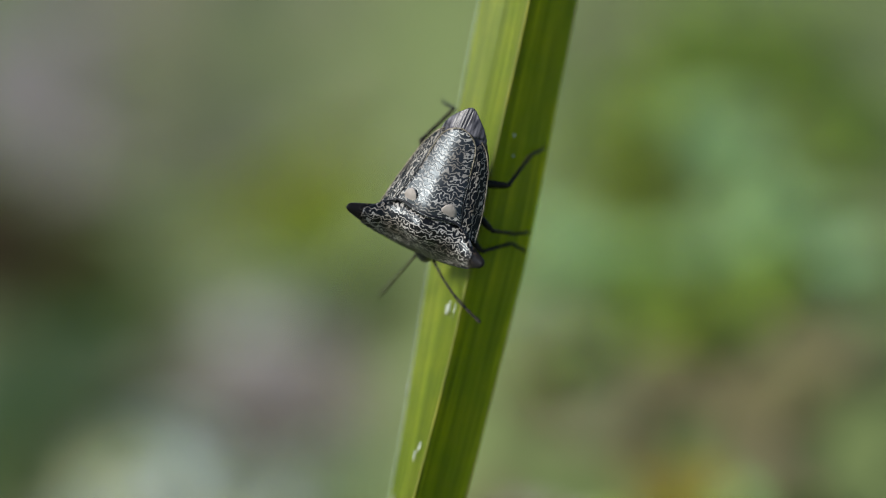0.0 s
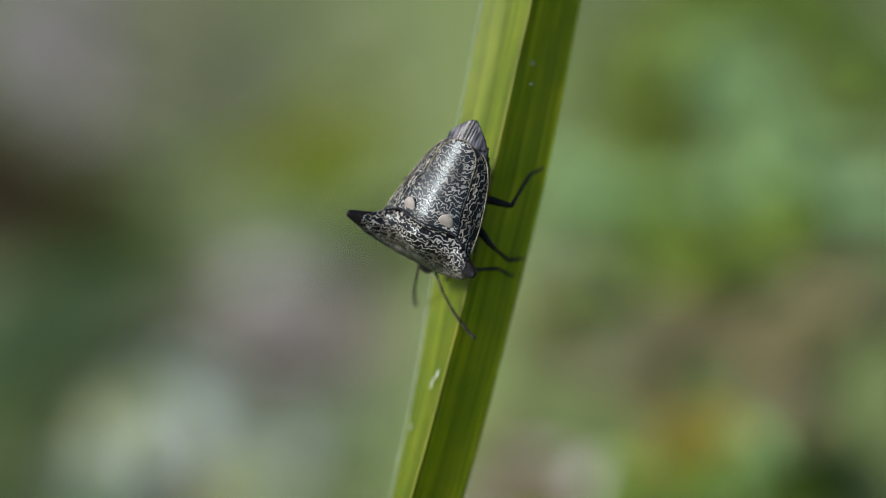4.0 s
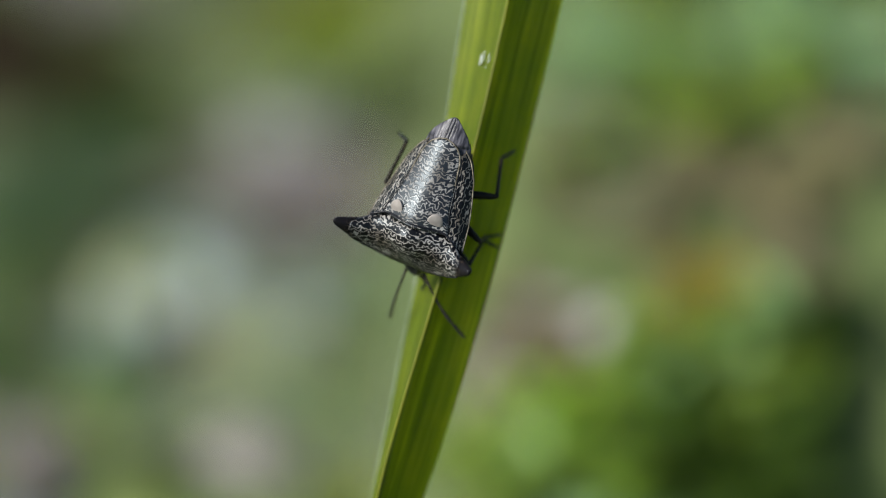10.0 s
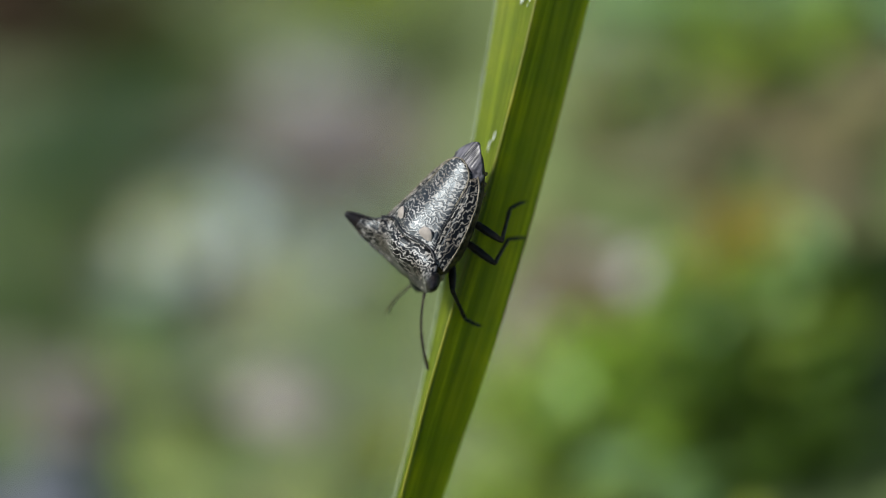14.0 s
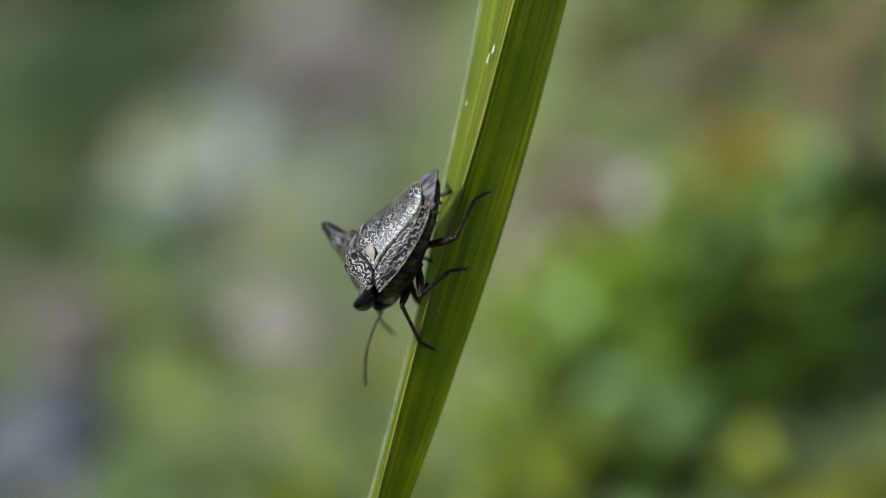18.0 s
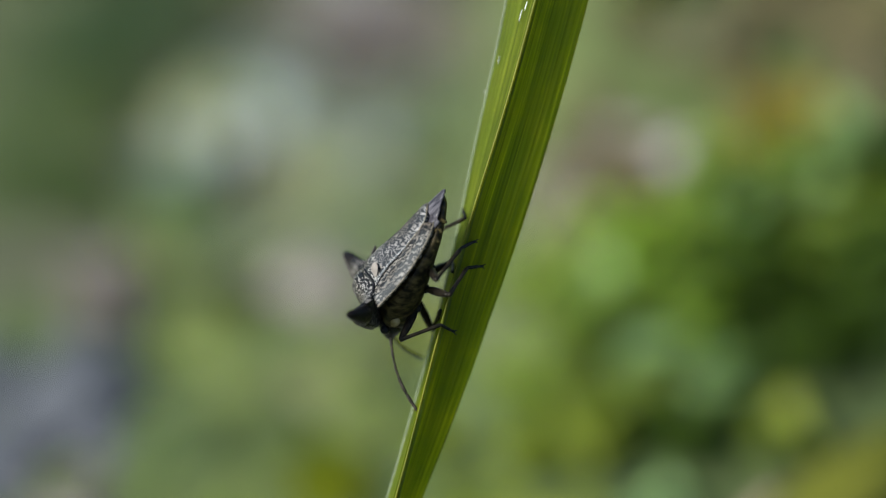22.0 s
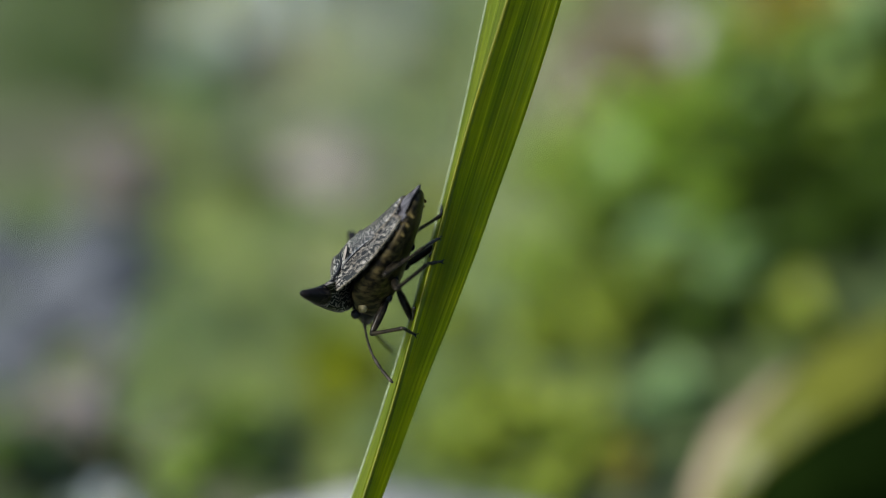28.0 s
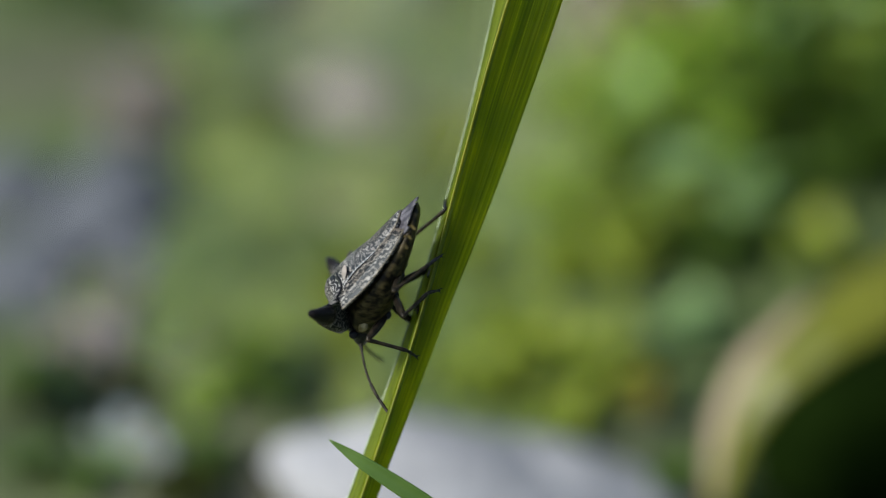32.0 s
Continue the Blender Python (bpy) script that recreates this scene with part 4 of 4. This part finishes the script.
BLUISH_WEED_AT = (
    (-0.0281, 0.2703, 0.0017), (-0.0311, 0.2753, 0.0017), (0.0163, 0.3016, 0.0025), (0.0273, 0.3033, 0.0025), (0.0116, 0.2975, 0.0023),
    (0.0067, 0.2981, 0.0023), (0.0322, 0.3772, 0.0043), (0.0369, 0.3563, 0.0046), (0.0336, 0.3671, 0.0042), (0.0290, 0.3719, 0.0043),
    (0.0151, 0.3526, 0.0031), (0.0312, 0.3513, 0.0041), (0.0174, 0.3480, 0.0030), (0.0255, 0.3134, 0.0037), (0.0212, 0.3118, 0.0033),
    (0.0204, 0.3006, 0.0025), (0.0193, 0.3004, 0.0030), (0.0150, 0.2892, 0.0022), (0.0189, 0.2995, 0.0027), (0.0129, 0.2868, 0.0020),
    (0.0131, 0.3010, 0.0023), (0.0103, 0.3073, 0.0028), (0.0298, 0.3148, 0.0033), (0.0227, 0.3486, 0.0040), (0.0401, 0.3462, 0.0040),
    (0.0136, 0.3384, 0.0029),
)
BRIGHT_WEED_AT = (
    (0.0173, 0.3053, 0.0028), (0.0233, 0.3088, 0.0028), (0.0127, 0.3098, 0.0028), (0.0212, 0.3119, 0.0028), (0.0128, 0.3103, 0.0033),
    (0.0170, 0.3110, 0.0028), (0.0132, 0.3083, 0.0028), (0.0112, 0.3062, 0.0028), (0.0111, 0.3069, 0.0028), (0.0143, 0.3091, 0.0023),
    (0.0177, 0.3031, 0.0028), (0.0170, 0.3098, 0.0028),
)
# weeds coloured dark where the gaps lie in shade
GAP_WEED_AT = (
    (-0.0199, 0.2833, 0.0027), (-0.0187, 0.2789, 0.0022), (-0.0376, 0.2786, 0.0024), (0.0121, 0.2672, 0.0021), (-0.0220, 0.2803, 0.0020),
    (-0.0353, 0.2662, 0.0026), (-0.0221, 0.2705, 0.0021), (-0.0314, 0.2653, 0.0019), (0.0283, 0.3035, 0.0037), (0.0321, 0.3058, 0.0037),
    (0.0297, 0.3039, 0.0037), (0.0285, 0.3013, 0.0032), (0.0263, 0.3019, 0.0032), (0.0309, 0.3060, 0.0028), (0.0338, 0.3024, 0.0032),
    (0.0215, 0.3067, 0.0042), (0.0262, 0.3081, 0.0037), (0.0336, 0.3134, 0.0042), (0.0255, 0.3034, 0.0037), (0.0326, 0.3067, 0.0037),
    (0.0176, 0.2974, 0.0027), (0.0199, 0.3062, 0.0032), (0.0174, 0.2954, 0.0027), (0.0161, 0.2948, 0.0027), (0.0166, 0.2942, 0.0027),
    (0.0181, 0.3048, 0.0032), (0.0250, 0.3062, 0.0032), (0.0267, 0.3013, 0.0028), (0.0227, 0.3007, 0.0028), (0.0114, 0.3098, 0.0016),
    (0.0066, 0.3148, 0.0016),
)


def weed_leaves(mat):
    return [leaf_mesh("leaf", 0.010, 0.0036, mat, 0.3, 0.35, 0.05, 1), leaf_mesh("leaf", 0.009, 0.0036, mat, 0.2, 0.2, 0.05, 2), leaf_mesh("leaf", 0.010, 0.0032, mat, 0.3, 0.4, 0.0, 3)]


def weed(at, r, meshes, label, seed, leaves=11):
    """A rosette of leaves on a short stalk, about r wide to each side."""
    rnd = random.Random(seed)
    tall = r * rnd.uniform(0.5, 0.9)
    root = thing("weed_plant", pose(at[0], at[1], ground_z(*at), 0, 0, rnd.uniform(0, 360)), label, "plant", "weeds on the forest floor")
    v, f = tube([(0, 0, -0.003), (0.0004, 0.0003, tall * 0.5), (0, 0.0005, tall)], (0.0006, 0.0005, 0.0003), 7)
    part("stalk", mesh_of("stalk", v, f, STALK), root)
    for i in range(leaves):
        k = r / 0.010 * rnd.uniform(0.85, 1.4)
        z = tall * (0.3 + 0.7 * i / (leaves - 1))
        part("leaf", rnd.choice(meshes), root, "", pose(0, 0, z, rnd.uniform(5, 60), rnd.uniform(-20, 20), i * 137.5 + rnd.uniform(-20, 20)) @ Matrix.Scale(k, 4))


def build_weeds():
    kinds = (
        (GREEN_WEED_AT, WEED, "small green broad-leaved weed growing from the bank"),
        (YELLOW_WEED_AT, OLIVE, "low yellow-green weed growing from the litter"),
        (BLUISH_WEED_AT, TEAL, "small weed with glossy bluish-green leaves"),
        (BRIGHT_WEED_AT, BRIGHT, "bright green leafy weed in the sun"),
        (GAP_WEED_AT, GAPSHADE, "dark green weed low on the bank"),
    )
    for n, (spots, mat, label) in enumerate(kinds):
        meshes = weed_leaves(mat)
        for i, (x, y, r) in enumerate(spots):
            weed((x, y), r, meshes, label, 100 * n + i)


def moss_cushion(at, r, seed, mat, label):
    """A low mound covered with short upright shoots."""
    rnd = random.Random(seed)
    v, f = ball(r * 0.95, (1, 1, 0.42), 0.25, seed)
    verts, faces = list(v), list(f)
    for i in range(240):
        a, q = rnd.uniform(0, 2 * math.pi), math.sqrt(rnd.random())
        base = Vector((math.cos(a) * q * r, math.sin(a) * q * r, 0.39 * r * (1 - q * q)))
        d = Vector((rnd.uniform(-0.6, 0.6), rnd.uniform(-0.6, 0.6), 1)).normalized()
        sx = d.orthogonal().normalized() * 0.0005
        ln = rnd.uniform(0.0008, 0.0022)
        n = len(verts)
        verts += [base - sx, base + sx, base + d * ln * 0.6 + sx * 0.7 + d.cross(sx), base + d * ln, base + d * ln * 0.6 - sx * 0.7 + d.cross(sx)]
        faces.append((n, n + 1, n + 2, n + 3, n + 4))
    thing("moss_cushion", Matrix.Translation((at[0], at[1], ground_z(*at))), label, "moss", "moss cushions", mesh_of("moss", verts, faces, mat), "stuff")


def stone(name, at, r, mat, label, seed, squash=(1.0, 0.85, 0.6), turn=0, category="stone", tilt=0):
    v, f = ball(r, squash, 0.28, seed, 3)
    thing(name, pose(at[0], at[1], ground_z(*at) + r * squash[2] * 0.35, 0, tilt, turn), label, category, "stones on the forest floor" if category == "stone" else "clods of soil", mesh_of(name, v, f, mat))


def dead_leaf(at, r, mat, label, seed):
    rnd = random.Random(seed)
    n, turn = r * 2.2, rnd.uniform(0, 360)
    me = leaf_mesh("lamina", n, r * 0.85, mat, 0.35, 0.15, 0.0, seed)
    off = pose(0, 0, 0, 0, 0, turn) @ Vector((0, -r * 1.1, 0))
    lean = math.degrees(math.atan2(ground_z(at[0], at[1] + 0.003) - ground_z(at[0], at[1] - 0.003), 0.006)) * math.cos(math.radians(turn))
    leaf = thing("dead_leaf", pose(at[0] + off.x, at[1] + off.y, ground_z(at[0] + off.x, at[1] + off.y) + 0.0015, lean + rnd.uniform(-2, 8), rnd.uniform(-12, 12), turn), label, "leaf", "dead leaves")
    part("lamina", me, leaf)
    line = [(0, n * (b / 14 - 0.12), -0.15 * n * max(0, b / 14 - 0.12) ** 2 + 0.08 * n * noise.noise((0, max(0, b / 14 - 0.12) * 3, seed)) + 0.0002) for b in range(15)]
    v, f = tube(line, [0.0004 * (1 - 0.05 * b) for b in range(15)], 6)
    part("midrib", mesh_of("midrib", v, f, STALKDRY), leaf)


def litter(spots, mat, label, seed):
    """A few dead leaves strewn about each spot."""
    rnd = random.Random(seed)
    for i, (x, y, r) in enumerate(spots):
        for j in range(5):
            a, q = j * 72 + rnd.uniform(-25, 25), r * (0.0 if j == 0 else rnd.uniform(0.5, 0.8))
            dead_leaf((x + q * math.cos(radians(a)), y + q * math.sin(radians(a))), r * rnd.uniform(0.42, 0.62), mat, label, seed + 10 * i + j)


def fallen_twig(a, b, r, mat, label, seed):
    """A weathered piece of stem lying on the ground from a to b."""
    rnd = random.Random(seed)
    pts, rad = [], []
    for i in range(17):
        k = i / 16
        x, y = a[0] + (b[0] - a[0]) * k, a[1] + (b[1] - a[1]) * k + 0.0008 * math.sin(5 * k)
        pts.append(Vector((x, y, max(ground_z(x, y), 0) + r * 0.6)))
        rad.append(r * (1.0 - 0.35 * k) * rnd.uniform(0.85, 1.1) * (0.5 if i in (0, 16) else 1))
    root = thing("fallen_twig", Matrix.Translation(pts[8]), label, "twig")
    v, f = tube([p - pts[8] for p in pts], rad, 9)
    part("bark", mesh_of("bark", v, f, mat), root)


def build_floor_things():
    for n, (spots, mat, label) in enumerate((
        (YELLOW_MOSS_AT, YELLOWMOSS, "soft yellow-green cushion of moss on the soil"),
        (GREEN_MOSS_AT, MOSS, "dull green cushion of moss on the soil"),
        (GREY_LICHEN_AT, PALEMOSS, "pale grey-green cushion of lichen on the soil"),
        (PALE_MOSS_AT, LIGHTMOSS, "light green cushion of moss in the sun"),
        (DARK_MOSS_AT, DARKMOSS, "dark olive cushion of moss on the soil"),
    )):
        for i, (x, y, r) in enumerate(spots):
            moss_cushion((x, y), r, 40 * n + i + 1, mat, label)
    litter(MAUVE_LITTER_AT, MAUVE, "weathered grey-mauve dead leaf on the ground", 1000)
    litter(BEIGE_LITTER_AT, BEIGE, "dry beige dead leaf on the ground", 2000)
    litter(BROWN_LITTER_AT, DEAD, "curled brown dead leaf on the ground", 3000)
    litter(TAN_LITTER_AT, TAN, "pale tan dead leaf on the bank", 4000)
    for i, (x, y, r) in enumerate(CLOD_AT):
        stone("soil_clod", (x, y), r, DAMP if y > 0.4 else SHADESOIL, "dark mossy clod of damp soil", i + 50, (1.1, 0.9, 0.7), 0, "soil")
    # two wide clods whose black colour stands for the leaf's shade
    stone("soil_clod", (0.0305, 0.271), 0.0105, SHADESOIL, "dark mossy clod of damp soil under the broad leaf", 17, (1.1, 0.85, 0.3), 0, "soil")
    stone("soil_clod", (0.0285, 0.284), 0.0120, SHADESOIL, "dark mossy clod of damp soil under the broad leaf", 18, (1.1, 0.8, 0.5), 0, "soil")
    stone("stone", (-0.0133, 0.4021), 0.0045, PALEROCK, "flat pale grey stone among the litter", 1)
    stone("stone", (-0.0145, 0.3310), 0.0052, STONE, "rounded grey-pink stone lying in the moss", 2)
    stone("stone", (0.0163, 0.3160), 0.0019, PEBBLE, "small whitish pebble on the bank", 3, (1.3, 0.9, 0.8), 20)
    for i, (x, y, r) in enumerate(((-0.0344, 0.3070, 0.0058), (-0.0395, 0.2990, 0.0060), (-0.0310, 0.3120, 0.0040), (-0.0420, 0.3120, 0.0050), (-0.0300, 0.3010, 0.0036), (-0.0336, 0.3164, 0.0046))):
        stone("stone", (x, y), r, SLATE, "blue-grey stone half sunk in the soil", 4 + i)
    stone("stone", (-0.032, 0.2885), 0.0028, STONE, "small grey-pink stone lying in the moss", 12)
    stone("stone", (-0.0006, 0.2622), 0.0146, WHITE, "pale grey flat stone at the foot of the grass", 9, (1.16, 0.5, 0.30), 0, "stone", 18)
    stone("stone", (0.0057, 0.2655), 0.0062, WHITE, "low pale grey stone beside the flat stone", 21, (1.25, 0.6, 0.34), 0, "stone", 14)
    fallen_twig((0.0050, 0.3150), (0.0150, 0.3185), 0.0012, BARK, "weathered grey-brown twig lying on the bank", 1)
    fallen_twig((0.0085, 0.3135), (0.0165, 0.3175), 0.0009, BARK, "weathered grey-brown twig lying on the bank", 2)
    for i, (x, y, r) in enumerate(((0.0236, 0.3178, 0.0026), (0.0262, 0.3192, 0.0024), (0.0225, 0.3190, 0.0020), (0.0255, 0.3165, 0.0018), (0.0101, 0.2781, 0.0016), (0.0090, 0.2790, 0.0013))):
        dead_leaf((x, y), r, ORANGE, "rust-orange dead leaf among the weeds", 31 + i)
    for i, (x, y, r) in enumerate(((-0.0310, 0.2735, 0.0020), (-0.0285, 0.2720, 0.0018), (-0.0265, 0.2690, 0.0016), (-0.0223, 0.3648, 0.0050), (-0.0180, 0.3670, 0.0045), (-0.0267, 0.3600, 0.0040), (-0.0150, 0.3600, 0.0040), (-0.0212, 0.3740, 0.0045), (-0.0110, 0.3540, 0.0036), (-0.0265, 0.3585, 0.0042), (-0.0190, 0.3640, 0.0042), (-0.0120, 0.3605, 0.0042), (-0.0230, 0.3700, 0.0040))):
        dead_leaf((x, y), r, PALELEAF, "bleached pale grey-green fallen leaf", i + 40)


def build_broad_leaf():
    """A large leaf that arches up from the floor; shade under it is in the clods' colour."""
    spine = ((0.0157, 0.2656, -0.0014), (0.0172, 0.2670, 0.0043), (0.0193, 0.2685, 0.0078), (0.0233, 0.2710, 0.0108), (0.0277, 0.2740, 0.0125), (0.0312, 0.2770, 0.0128), (0.0367, 0.2810, 0.0117), (0.0407, 0.2840, 0.0076), (0.0426, 0.2850, 0.0010))
    foot = Vector(spine[-1])
    root = thing("broad_leaf_plant", Matrix.Translation(foot), "broad yellow-green arching leaf with a tan withered edge", "plant")

    def spot(b, x, o):
        q = b * (len(spine) - 1)
        i = min(len(spine) - 2, int(q))
        p, n = Vector(spine[i]), Vector(spine[i + 1])
        d0 = (n - Vector(spine[max(i - 1, 0)])).normalized()
        d1 = (Vector(spine[min(i + 2, len(spine) - 1)]) - p).normalized()
        d = d0.lerp(d1, q - i)
        out = Vector((-0.45, -0.65, 0.62))
        across = d.cross(out).normalized()
        return p.lerp(n, q - i) - across * x + across.cross(d).normalized() * o - foot

    def width(b):
        return 0.0004 + 0.0024 * min(1, b * 2.2) * (1 if b < 0.7 else 1 - 2.6 * (b - 0.7))

    def green(b, a, o):
        w = width(b)
        x = (a * 2 - 1) * w
        return spot(b, x, o - 0.15 * abs(x) + 0.0002 * noise.noise((x * 900, b * 9, 0)))
    v, f = sheet(lambda a, b: green(b, a, 0.0002), lambda a, b: green(b, a, -0.0002), 8, 40)
    part("lamina", mesh_of("lamina", v, f, BROAD), root)

    def tan(b, a, o):
        b *= 0.42
        w = width(b)
        x = w + a * 0.0019 * math.sin(math.pi * min(1, 0.1 + b * 2.2)) ** 0.5
        return spot(b, x, o - 0.0004 * a + 0.0003 * noise.noise((a, b * 20, 0)))
    v, f = sheet(lambda a, b: tan(b, a, 0.0002), lambda a, b: tan(b, a, -0.0002), 5, 24)
    part("edge", mesh_of("edge", v, f, TANEDGE), root, "tan withered leaf edge")


def build_side_leaf():
    """A thin young leaf that crosses before the blade near its foot."""
    spine = ((-385, 1110, 30), (-333, 1144, 36), (-223, 1214, 30), (-80, 1320, 5), (60, 1480, -30), (140, 1700, -60), (170, 2120, -80))
    root = thing("grass_leaf", Matrix.Translation(plate(170, 2100, -80)), "thin pointed young green grass leaf", "grass")
    inv = root.matrix_basis.inverted()

    def spot(a, b, o):
        q = b * (len(spine) - 1)
        i = min(len(spine) - 2, int(q))
        p = [spine[i][k] + (spine[i + 1][k] - spine[i][k]) * (q - i) for k in range(3)]
        d = Vector((spine[i + 1][0] - spine[i][0], spine[i + 1][1] - spine[i][1])).normalized()
        hw = 1.5 + 14 * math.sin(math.pi / 2 * min(1, b * 3.0))
        x = (a * 2 - 1) * hw
        return inv @ plate(p[0] - d.y * x, p[1] + d.x * x, p[2] + o + 0.25 * abs(x))
    v, f = sheet(lambda a, b: spot(a, b, 2), lambda a, b: spot(a, b, -2), 6, 48)
    part("lamina", mesh_of("lamina", v, f, YOUNG), root)


build_floor_things()
build_weeds()
build_broad_leaf()
build_side_leaf()


# ---- everything that moves ----
def motions():
    times = [i * 0.25 for i in range(129)]
    walk(bug, [(t, bug_pose(t)) for t in times])
    for (key, side), bones in LEGS.items():
        rows = [(t, leg_poses(key, side, t)) for t in times]
        for i, ob in enumerate(bones):
            walk(ob, [(t, m[i]) for t, m in rows])
    for side, ob in ANTENNAE.items():
        walk(ob, [(t, feeler_pose(side, t)) for t in times])


motions()
